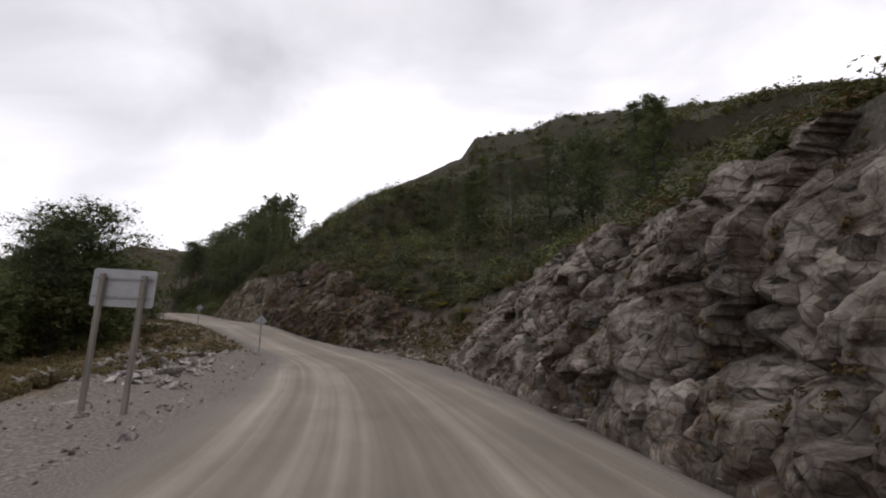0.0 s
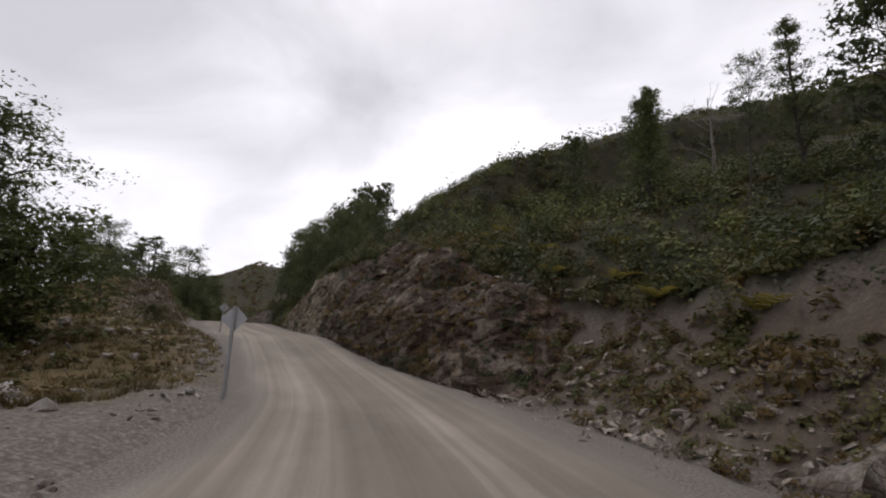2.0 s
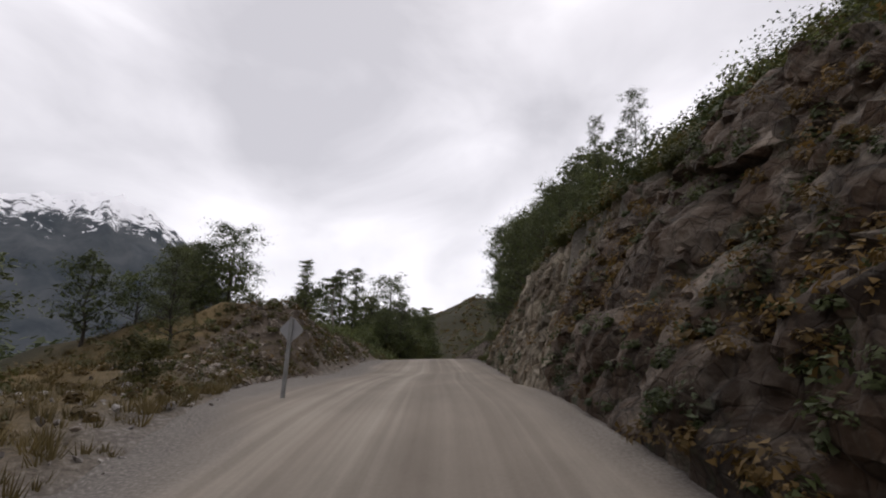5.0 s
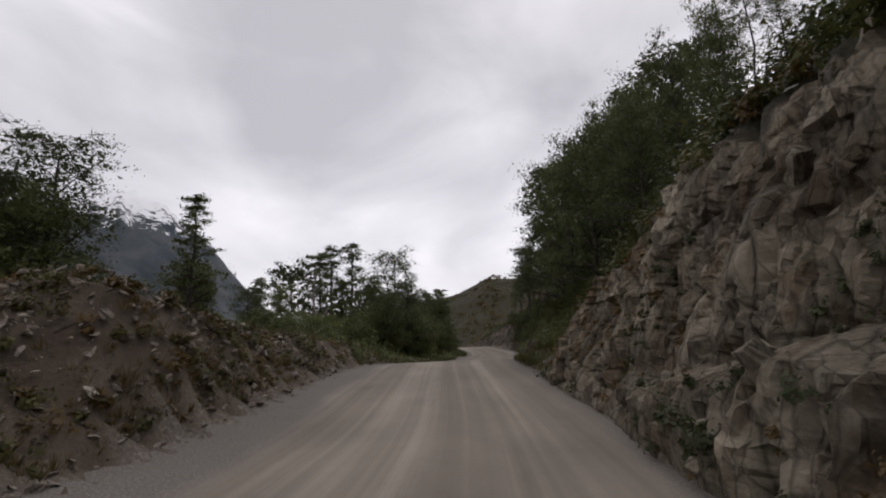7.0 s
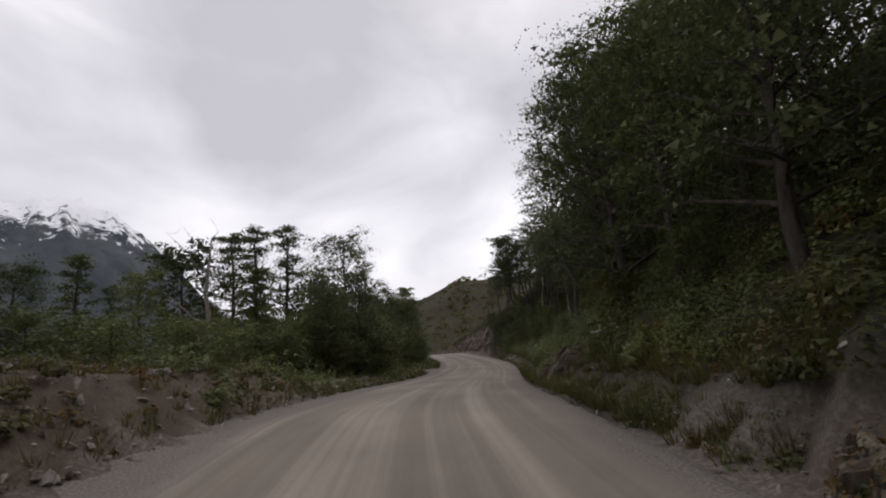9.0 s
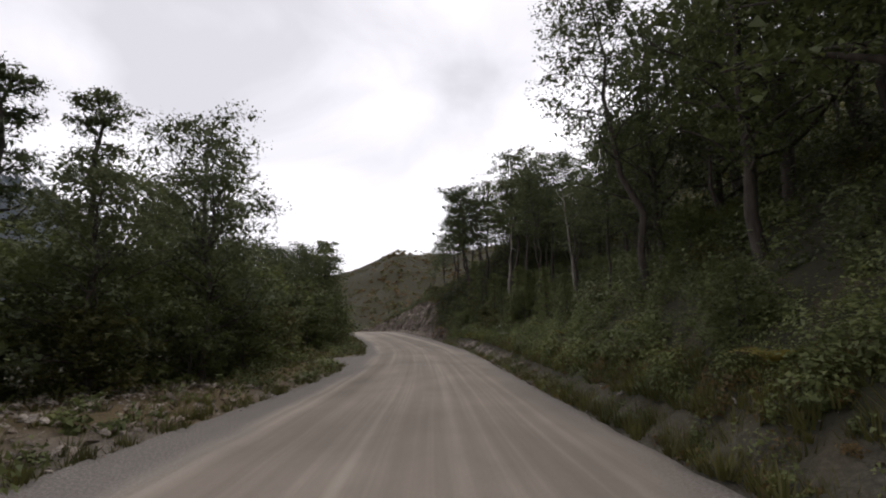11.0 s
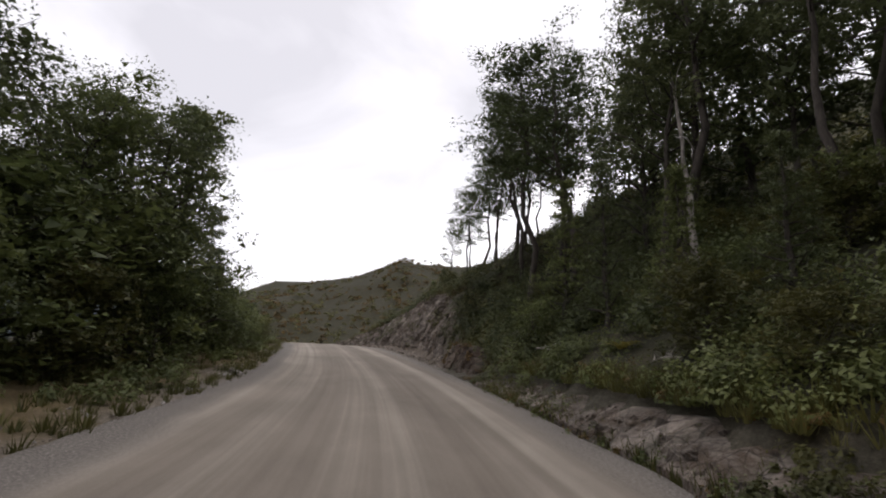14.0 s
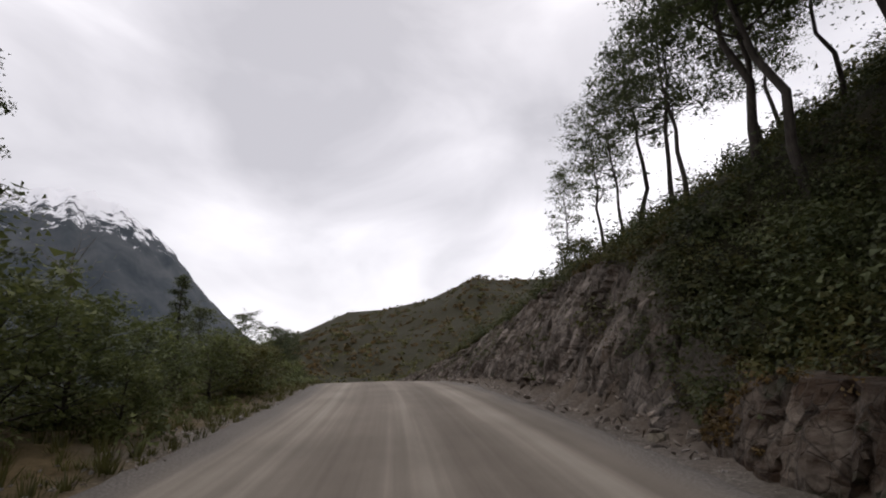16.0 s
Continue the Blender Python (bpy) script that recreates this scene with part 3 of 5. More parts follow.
def chunks(u, w, wide, high, seed, slope, flat):
    """Angular protruding chunks that overlap one another: setback, a random number for each chunk, nearness of the crease between two."""
    iu, iw = np.floor(u / wide).astype(int), np.floor(w / high).astype(int)
    best, second, tag = np.full(u.shape, 99.0), np.full(u.shape, 99.0), np.zeros(u.shape)
    size = math.sqrt(wide * min(high, 2 * wide))
    for i in (-1, 0, 1):
        for j in (-1, 0, 1):
            x0, y0, turn = hashed(iu + i, iw + j, seed)
            out, gu, gw = hashed(iu + i, iw + j, seed + 5)
            du, dw = u - (iu + i + 0.15 + 0.7 * x0) * wide, w - (iw + j + 0.15 + 0.7 * y0) * high
            c, s_ = np.cos((turn - 0.5) * 1.1), np.sin((turn - 0.5) * 1.1)
            x, y = np.abs(du * c / wide + dw * s_ / high), np.abs(dw * c / high - du * s_ / wide)
            rim = np.maximum(np.maximum(x, y), (x + y) * 0.74)
            h = size * ((out - 0.5) * 0.5 + 0.75 * np.maximum(rim - flat, 0)) + slope * ((gu - 0.5) * du + (gw - 0.5) * dw * wide / max(high, wide))
            near = h < best
            second = np.where(near, best, np.minimum(second, h))
            tag = np.where(near, gu, tag)
            best = np.minimum(best, h)
    return best, tag, (second - best) / size


FACE_PLACES = {}


def rock_face(name, sa, sb, foot, top, dtop, material, label, seed=0, rough=1.0, step=0.13, tilt=0.25, big=(1.5, 1.0), count=300, slab=(0.7, 0.5, 0.5), bench=None, warp=0.35, swing=0.35):
    """A blasted rock face along the road between two distances, broken along its joints into flat slabs and ledges; foot, top and dtop are tables of distance and value."""
    n = int((sb - sa) / step)
    s = np.linspace(sa, sb, n)
    f, t, dt = (np.interp(s, *np.array(v, float).T) for v in (foot, top, dtop))
    ends = np.clip(np.minimum(s - sa, sb - s) / 2.0, 0, 1)
    t = t * (0.2 + 0.8 * ends**0.6)
    f = f + 0.5 * (1 - ends)
    m = int(max(8, t.max() / step * 1.1))
    v = np.linspace(0, 1, m)
    S, V = np.meshgrid(s, v, indexing="ij")
    ragged = 1 + 0.16 * fractal(s / 1.6 + seed, 0 * s, 0 * s + seed, 4)
    H = V * (t * ragged)[:, None]
    # masses of rock that lean their own way, broken into chunks, chips and splinters
    wu = warp * fractal(S / 1.7, H / 1.7, 0 * S + seed, 3)
    ww = warp * fractal(S / 1.7 + 31, H / 1.7, 0 * S + seed, 3)
    (a1, a2, a3), _, _, _ = joints(S + 0.4 * H + 2 * wu, H + 2 * ww, 4.5, 2.6, seed + 31)
    ang = np.arctan(tilt) + swing * (a1 - 0.5) * 2
    u, w = S * np.cos(ang) + H * np.sin(ang) + wu + a2 * 3, H * np.cos(ang) - S * np.sin(ang) + ww
    c1, r1, k1 = chunks(u, w, big[0], big[1], seed, 0.55, 0.45)
    c2, r2, k2 = chunks(u + 40, w + 17, big[0] * 0.42, big[1] * 0.42, seed + 9, 0.5, 0.4)
    c3, p1, k3 = chunks(u + 80, w + 33, big[0] * 0.17, big[1] * 0.17, seed + 21, 0.4, 0.35)
    D = f[:, None] + (dt - f)[:, None] * V**1.25
    dis = c1 + c2 + c3 + (a3 - 0.5) * 0.5
    dis = dis + 0.28 * np.clip(1 - k1 / 0.10, 0, 1) + 0.10 * np.clip(1 - k2 / 0.05, 0, 1)
    dis = dis + 0.3 * fractal(S / 3, H / 3, 0 * S + seed, 3) + 0.06 * fractal(S * 3, H * 3, 0 * S + seed, 3)
    fade = np.clip(V / 0.08, 0.3, 1) * ends[:, None]
    D = D + dis * rough * fade
    if bench:
        bh, bw = (np.interp(s, *np.array(q, float).T)[:, None] for q in bench)
        rise = np.clip((H - bh - 0.25 * fractal(S / 1.2, 0 * S, 0 * S + seed, 3)) / 0.25, 0, 1)
        D = D + bw * (rise - 0.6)
    S = S + (p1 - 0.5) * 0.08
    base = along(S, D, H)
    tone = 0.42 + 0.95 * (a2 * 0.2 + r1 * 0.3 + r2 * 0.3 + p1 * 0.2) + 0.9 * np.clip(r2 - 0.75, 0, 1)
    tone = np.concatenate([tone, np.full((n, 3), 0.9)], 1)
    # a lip that runs back under the soil
    back = np.array([0.35, 0.9, 1.8])
    D = np.concatenate([D, D[:, -1:] + back], 1)
    H = np.concatenate([H, H[:, -1:] + np.array([0.03, -0.15, -0.8])], 1)
    S = np.concatenate([S, np.repeat(S[:, -1:], 3, 1)], 1)
    H[:, 0] -= 0.35
    me = mesh_of(name, along(S, D, H).reshape(-1, 3), grid_faces(n, m + 3), material)
    colour_attribute(me, "tone", np.repeat(tone.reshape(-1, 1), 3, 1) * np.array([1.0, 0.985, 0.97]))
    face = tagged(new(name, me), label, "rock face", kind="structure")
    FACE_PLACES[name] = base[4:-4, 2:].reshape(-1, 3)
    # loose and broken blocks, lying along the joints
    rng = np.random.RandomState(seed)
    i, j = rng.randint(2, n - 2, count), rng.randint(1, m - 1, count)
    keep = t[i] * v[j] > 0.1
    i, j = i[keep], j[keep]
    nx, ny = np.interp(s[i], LS, LN[:, 0]), np.interp(s[i], LS, LN[:, 1])
    yaw = np.arctan2(ny, nx)
    scale = 0.10 + 0.48 * rng.rand(len(i)) ** 2.6
    slope = math.atan(tilt * 0.6)
    shapes = []
    for k in range(6):
        bv, bf = BLOCK_STONES[k]
        bm_ = mesh_of("block", bv * np.array(slab)[[1, 0, 2]], bf, material)
        colour_attribute(bm_, "tone", np.full((len(bv), 3), 0.7 + 0.12 * k))
        shapes.append(bm_)
    parts, tones = [], []
    for k in range(len(i)):
        p = base[i[k], j[k]] + np.array([nx[k], ny[k], 0]) * 0.18 * scale[k]
        turn = Euler((slope + rng.normal() * 0.35, rng.normal() * 0.35, yaw[k] + rng.normal() * 0.6))
        if scale[k] > 0.3 and len([c for c in face.children]) < 60:
            ob = new("block", shapes[k % 6])
            ob.parent = face
            ob.matrix_basis = Matrix.LocRotScale(p, turn, [scale[k]] * 3)
        else:
            bv, bf = BLOCK_STONES[k % 10]
            r = np.array(turn.to_matrix())
            parts.append(((bv * np.array(slab)[[1, 0, 2]] * scale[k]) @ r.T + p, bf))
            tones.append(np.full(len(bv), 0.6 + 0.85 * rng.rand() ** 1.3))
    bv, bf = join(parts)
    bm_ = mesh_of("rock_fragments", bv, bf, material)
    colour_attribute(bm_, "tone", np.repeat(np.concatenate(tones)[:, None], 3, 1))
    frag = tagged(new("rock_fragments", bm_), "small broken blocks of the rock face", kind="stuff")
    frag.parent = face
    return face


def column(k):
    return [(r[0], r[k]) for r in RIGHT]


rock_face("rock_face_grey", -14, 19.5, column(1), column(2), column(3), ROCK_GREY, "grey blasted rock face with jagged ledges beside the road", 3, 0.85, 0.075, 0.25, (1.15, 1.3), 420, (0.6, 0.5, 0.5), None, 0.3, 0.5)
rock_face("rock_face_brown", 25.0, 43.5, column(1), column(2), column(3), ROCK_BROWN, "dark brown rusty rock face with mossy patches", 11, 0.65, 0.08, 0.12, (0.9, 1.3), 380, (0.5, 0.45, 0.6), None, 0.3, 0.3)
rock_face("rock_face_tan", 40.5, 58.5, column(1), column(2), column(3), ROCK_TAN, "tall tan rock face split by upright cracks", 23, 0.7, 0.07, 0.08, (0.6, 1.7), 380, (0.35, 0.35, 0.7), ([(40, 1.5), (44, 1.3), (48, 0.9), (52, 0.3)], [(40, 0.8), (44, 0.8), (49, 0.5), (52, 0.0)]), 0.2, 0.12)
rock_face("rock_outcrop", 67.2, 74.2, [(67, 3.0), (75, 3.2)], [(67, 0.6), (69, 1.0), (71, 0.9), (74.2, 0.4)], [(67, 3.6), (75, 3.7)], ROCK_BROWN, "low dark rock outcrop beside the ditch", 53, 0.5, 0.07, 0.05, (0.45, 1.2), 60, (0.3, 0.3, 0.6), None, 0.2, 0.15)
rock_face("rock_ledge", 82, 115, column(1), [(82, 0.15), (95, 0.4), (105, 0.5), (112, 0.3), (115, 0.2)], column(3), ROCK_RUST, "low broken rock ledge at the roadside", 31, 0.4, 0.09, 0.1, (0.6, 0.5), 400, (0.4, 0.3, 0.3))
rock_face("rock_step", 115.6, 121.3, [(115, 3.5), (122, 3.9)], [(115, 0.6), (117, 1.2), (119.5, 1.15), (121.3, 0.9)], [(115, 4.0), (122, 4.5)], ROCK_BROWN, "dark rock step with upright joints at the roadside", 47, 0.5, 0.07, 0.06, (0.45, 1.6), 60, (0.3, 0.3, 0.6), None, 0.2, 0.1)
rock_face("rock_face_columns", 122.2, 165, [(122, 3.9), (125, 4.3), (128, 4.5), (135, 4.6), (140, 4.5), (165, 4.0)], column(2), column(3), ROCK_RUST, "brown rock cut with upright columnar joints", 41, 0.95, 0.09, 0.06, (0.42, 2.2), 300, (0.3, 0.3, 0.9), None, 0.15, 0.08)


# ---- plants ----
def tube(points, radii, sides=6):
    """A tapered limb round a polyline."""
    p = np.asarray(points, float)
    t = np.gradient(p, axis=0)
    t /= np.linalg.norm(t, axis=1)[:, None] + 1e-9
    a = np.cross(t, np.where(np.abs(t[:, 2:]) > 0.9, [[1, 0, 0]], [[0, 0, 1]]))
    a /= np.linalg.norm(a, axis=1)[:, None] + 1e-9
    b = np.cross(t, a)
    ang = np.arange(sides) * 2 * np.pi / sides
    ring = (a[:, None] * np.cos(ang)[None, :, None] + b[:, None] * np.sin(ang)[None, :, None]) * np.asarray(radii)[:, None, None]
    v = (p[:, None] + ring).reshape(-1, 3)
    n = len(p)
    i, j = np.meshgrid(np.arange(n - 1), np.arange(sides), indexing="ij")
    q = np.stack([i * sides + j, i * sides + (j + 1) % sides, (i + 1) * sides + (j + 1) % sides, (i + 1) * sides + j], -1).reshape(-1, 4)
    return v, q


def leaves(centres, normals, size, rng, slim=0.55):
    """Three-cornered leaves or sprays at places."""
    n = len(centres)
    nr = normals + 1e-6
    nr = nr / np.linalg.norm(nr, axis=1)[:, None]
    a = np.cross(nr, rng.normal(size=(n, 3)))
    a /= np.linalg.norm(a, axis=1)[:, None] + 1e-9
    b = np.cross(nr, a)
    sz = (size * (0.6 + 0.8 * rng.rand(n)))[:, None] if np.isscalar(size) else size[:, None]
    v = np.stack([centres + a * sz * 1.2, centres - a * sz * 0.7 - b * sz * slim * 1.4, centres - a * sz * 0.7 + b * sz * slim * 1.4], 1).reshape(-1, 3)
    return v, np.arange(3 * n).reshape(-1, 3)


def limb(start, direction, length, rng, bend=0.25, lift=0.1, n=6):
    p, d = [np.array(start, float)], np.array(direction, float)
    d /= np.linalg.norm(d)
    for _ in range(n - 1):
        p.append(p[-1] + d * length / (n - 1))
        d = d + rng.normal(size=3) * bend + [0, 0, lift]
        d /= np.linalg.norm(d)
    return np.array(p)


def build_tree(rng, height, radius, crown_from, n_limbs, sprays, leaf, per, flat=0.3, cone=0.0, lean=0.0, trunk_r=None, lift=0.06, bend=0.2, spread=0.55, twigs=True, fill=6):
    """Wood and leaf meshes of one tree: trunk, limbs from crown_from upward, layered leaf sprays at the limbs."""
    trunk_r = trunk_r or height * 0.022
    top = np.array([lean * height, 0, height * 0.96])
    k = np.linspace(0, 1, 9)[:, None]
    tp = top * k + np.concatenate([rng.normal(size=(9, 2)) * height * 0.009, np.zeros((9, 1))], 1) * (k > 0)
    tp[0, 2] = -0.5
    wood = [tube(tp, trunk_r * (1 - 0.85 * k[:, 0]), 7)]
    cs, ns, inner = [], [], []
    for i in range(n_limbs):
        f = crown_from + (1 - crown_from) * (i + rng.rand()) / n_limbs
        f = min(f, 0.97)
        base = np.array([np.interp(f, k[:, 0], tp[:, c]) for c in range(3)])
        az = i * 2.4 + rng.rand() * 0.9
        g = (f - crown_from) / (1 - crown_from)
        shape = (1 - g) if cone > 0.5 else np.sqrt(max(0.05, 1 - (1.25 * g - 0.35) ** 2))
        ln = radius * (0.25 + 0.75 * shape) * (0.7 + 0.5 * rng.rand())
        up = 0.25 if cone > 0.5 else 0.35 + 0.5 * g
        lp = limb(base, (np.cos(az), np.sin(az), up), ln, rng, bend, lift, 5 if twigs else 4)
        r0 = trunk_r * (1 - 0.8 * f) * 0.5
        wood.append(tube(lp, np.linspace(r0, r0 * 0.15, len(lp)), 3))
        for j in range(sprays):
            a = rng.uniform(0.3, 1.0)
            c = np.array([np.interp(a, np.linspace(0, 1, len(lp)), lp[:, q]) for q in range(3)])
            side = rng.normal(size=3) * [1, 1, 0.4]
            tip = limb(c, side + [0, 0, 0.1], ln * 0.32, rng, 0.3, 0.05, 4)
            if j % 3 == 0 and twigs:
                wood.append(tube(tip, np.linspace(r0 * 0.25, r0 * 0.06, 4), 3))
            c = tip[-1]
            q = per
            sp = np.array([spread, spread, spread * flat]) * (0.6 + 0.6 * rng.rand()) * max(0.6, radius / 3)
            rr, aa = np.sqrt(rng.rand(q)) * 1.25, rng.rand(q) * 2 * np.pi
            plate = np.stack([rr * np.cos(aa), rr * np.sin(aa), rng.normal(size=q) * 0.7 - 0.5 * rr], 1)
            cs.append(c + plate * sp)
            ns.append(np.array([0, 0, 1.0]) + rng.normal(size=(q, 3)) * (0.5 if flat < 0.6 else 0.7))
            inner.append((lp[-2] * 0.25 + c * 0.75) + rng.normal(size=(fill, 3)) * sp * 0.45)
    wv, wf = join(wood)
    lv, lf = None, None
    if per:
        core = np.concatenate(inner)
        lv, lf = join([leaves(np.concatenate(cs), np.concatenate(ns), leaf, rng, 0.42), leaves(core, np.array([0, 0, 1.0]) + rng.normal(size=core.shape) * 0.8, leaf * 2.1, rng, 0.5)])
    tall = height / max(wv[:, 2].max(), lv[:, 2].max() if per else 0)
    wv[:, 2] *= tall
    if per:
        lv[:, 2] *= tall
    return wv, wf, lv, lf


def tree_thing(name, spec, seed, leaf_mat, bark, label, category="tree", group="trees"):
    rng = np.random.RandomState(seed)
    wv, wf, lv, lf = build_tree(rng, **spec)
    ob = new(name)
    HEIGHTS[ob.name] = spec["height"]
    t = new("trunk", mesh_of("trunk", wv, wf, bark, True))
    t.parent = ob
    if lv is not None:
        c = new("crown", mesh_of("crown", lv, lf, leaf_mat))
        c.parent = ob
    return tagged(ob, label, category, group)


BEECH = dict(height=9.0, radius=3.3, crown_from=0.12, n_limbs=32, sprays=10, leaf=0.055, per=36, flat=0.35)
FAR_BEECH = dict(height=9.0, radius=3.3, crown_from=0.15, n_limbs=28, sprays=8, leaf=0.1, per=16, flat=0.4, twigs=False, fill=4)
YOUNG = dict(height=9.0, radius=2.4, crown_from=0.08, n_limbs=42, sprays=7, leaf=0.05, per=32, flat=0.25, cone=1.0, lift=0.02)
LEGGY = dict(height=14.0, radius=3.4, crown_from=0.4, n_limbs=22, sprays=9, leaf=0.06, per=40, flat=0.22, lean=0.1, lift=0.08, bend=0.3, trunk_r=0.17)
BARE = dict(height=5.0, radius=1.8, crown_from=0.25, n_limbs=13, sprays=6, leaf=0.1, per=0, lift=0.14, bend=0.3)
THICK = dict(height=5.0, radius=2.4, crown_from=0.02, n_limbs=24, sprays=8, leaf=0.055, per=28, flat=0.7, twigs=False)
HEIGHTS = {}


def ground_height(x, y):
    return float(land(np.array([x]), np.array([y]))[0][0])


def plant(proto, s, d, scale=1.0, top=None, turn=None, sink=0.1, wide=1.0):
    """A copy of a plant at a place by the road; top: how high over the road it reaches."""
    x, y, zr = along(s, d, 0)
    z = ground_height(x, y) - sink
    if top is not None:
        scale = max(0.12, (zr + top - z) / HEIGHTS[proto.name])
    ob = copy_thing(proto, pose(x, y, z, 0, 0, RNG.rand() * 360 if turn is None else turn))
    ob.scale = (scale * wide, scale * wide, scale)
    return ob


def scrub_cloud(name, places, sizes, leaf, per, material, label, category, seed, flat=0.6):
    """Low plants over an area in one mesh: a dome of small leaves at each place."""
    rng = np.random.RandomState(seed)
    n = len(places)
    k = 7
    hub = rng.normal(size=(n, k, 3))
    hub /= np.linalg.norm(hub, axis=-1, keepdims=True)
    hub[..., 2] = np.abs(hub[..., 2])
    hub *= 0.25 + 0.3 * rng.rand(n, k, 1)
    u = rng.normal(size=(n, per, 3))
    u /= np.linalg.norm(u, axis=-1, keepdims=True)
    u *= 0.2 + 0.12 * rng.rand(n, per, 1)
    u = (u + hub[np.arange(n)[:, None], rng.randint(0, k, (n, per))]) * [1, 1, 1.35 * flat]
    u[..., 2] = np.maximum(u[..., 2], -0.02)
    u *= 0.7 + 0.6 * rng.rand(n, 1, 3)
    c = places[:, None] + u * sizes[:, None, None]
    nr = u / (np.linalg.norm(u, axis=-1, keepdims=True) + 1e-6) + rng.normal(size=u.shape) * 0.4 + [0, 0, 0.4]
    sz = np.repeat(leaf * (0.6 + 0.5 * rng.rand(n, 1)), per, 1) * (0.6 + 0.8 * rng.rand(n, per))
    v, f = leaves(c.reshape(-1, 3), nr.reshape(-1, 3), sz.ravel(), rng, 0.5)
    return tagged(new(name, mesh_of(name, v, f, material)), label, category, kind="stuff")


def grass_cloud(name, places, heights, blades, material, label, category, seed, splay=0.5, width=0.022):
    """Tufts of upright blades in one mesh."""
    rng = np.random.RandomState(seed)
    n = len(places)
    az = rng.rand(n, blades) * 2 * np.pi
    out = np.stack([np.cos(az), np.sin(az), 0 * az], -1)
    base = places[:, None] + out * (rng.rand(n, blades, 1) * 0.16) * (0.5 + heights[:, None, None])
    h = (heights[:, None] * (0.5 + 0.6 * rng.rand(n, blades)))[..., None]
    tip = base + out * h * splay * rng.rand(n, blades, 1) + np.array([0, 0, 1.0]) * h
    side = np.cross(out, [0, 0, 1.0]) * width * (0.6 + heights[:, None, None])
    v = np.stack([base - side, base + side, tip], 2).reshape(-1, 3)
    return tagged(new(name, mesh_of(name, v, np.arange(len(v)).reshape(-1, 3), material)), label, category, kind="stuff")


def scatter(rng, n, s0, s1, d0, d1, power=1.0, clear=None):
    s = rng.uniform(s0, s1, n)
    d = d0 + (d1 - d0) * rng.rand(n) ** power
    if clear is not None and d0 < 0:
        d = np.minimum(d, -lerp_table(s, LEFT, 1) - np.maximum(clear, bare_gravel(s) * 1.1 * (s < 27)) - 0.5 * rng.rand(n))
    p = along(s, d, 0)
    p[:, 2] = land(p[:, 0], p[:, 1])[0]
    return p, s, d

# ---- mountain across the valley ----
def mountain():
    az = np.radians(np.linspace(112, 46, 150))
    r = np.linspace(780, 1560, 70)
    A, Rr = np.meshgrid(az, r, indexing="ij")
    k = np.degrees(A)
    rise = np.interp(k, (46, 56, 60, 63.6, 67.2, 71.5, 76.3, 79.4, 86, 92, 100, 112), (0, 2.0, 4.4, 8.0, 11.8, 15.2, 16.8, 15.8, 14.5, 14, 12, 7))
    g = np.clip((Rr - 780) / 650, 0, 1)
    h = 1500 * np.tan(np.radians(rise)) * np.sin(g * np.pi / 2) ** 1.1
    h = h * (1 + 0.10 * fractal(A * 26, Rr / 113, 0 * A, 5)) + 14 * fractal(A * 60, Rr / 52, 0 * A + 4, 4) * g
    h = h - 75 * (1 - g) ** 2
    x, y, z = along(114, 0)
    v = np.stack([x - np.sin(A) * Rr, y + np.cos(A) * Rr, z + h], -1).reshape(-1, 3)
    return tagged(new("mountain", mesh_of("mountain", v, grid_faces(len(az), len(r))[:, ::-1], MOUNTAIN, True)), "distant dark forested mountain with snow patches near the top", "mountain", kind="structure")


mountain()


# ---- road signs, seen from behind ----
def part(name, bm, material, parent, label=""):
    me = bpy.data.meshes.new(name)
    bm.to_mesh(me)
    bm.free()
    me.materials.append(material)
    ob = new(name, me)
    ob.parent = parent
    return tagged(ob, label)


def box(size, centre=(0, 0, 0), bevel=0.004, turn=None):
    bm = bmesh.new()
    bmesh.ops.create_cube(bm, size=1.0)
    bmesh.ops.scale(bm, vec=size, verts=bm.verts)
    if bevel:
        bmesh.ops.bevel(bm, geom=bm.edges[:], offset=bevel, segments=2, affect="EDGES", clamp_overlap=True)
    if turn:
        bmesh.ops.transform(bm, matrix=turn, verts=bm.verts)
    bmesh.ops.translate(bm, vec=centre, verts=bm.verts)
    return bm


def rounded_plate(w, h, r, thick, centre, turn=0.0):
    """An upright sheet with rounded corners, facing y."""
    bm = bmesh.new()
    ring = []
    for cx, cz, a0 in ((w / 2 - r, h / 2 - r, 0), (-w / 2 + r, h / 2 - r, 90), (-w / 2 + r, -h / 2 + r, 180), (w / 2 - r, -h / 2 + r, 270)):
        for k in range(5):
            a = radians(a0 + k * 22.5)
            ring.append(bm.verts.new((cx + r * math.cos(a), 0, cz + r * math.sin(a))))
    f = bm.faces.new(ring)
    g = bmesh.ops.extrude_face_region(bm, geom=[f])
    bmesh.ops.translate(bm, vec=(0, thick, 0), verts=[q for q in g["geom"] if isinstance(q, bmesh.types.BMVert)])
    bmesh.ops.recalc_face_normals(bm, faces=bm.faces)
    bmesh.ops.transform(bm, matrix=Matrix.Rotation(radians(turn), 4, "Y"), verts=bm.verts)
    bmesh.ops.translate(bm, vec=centre, verts=bm.verts)
    return bm


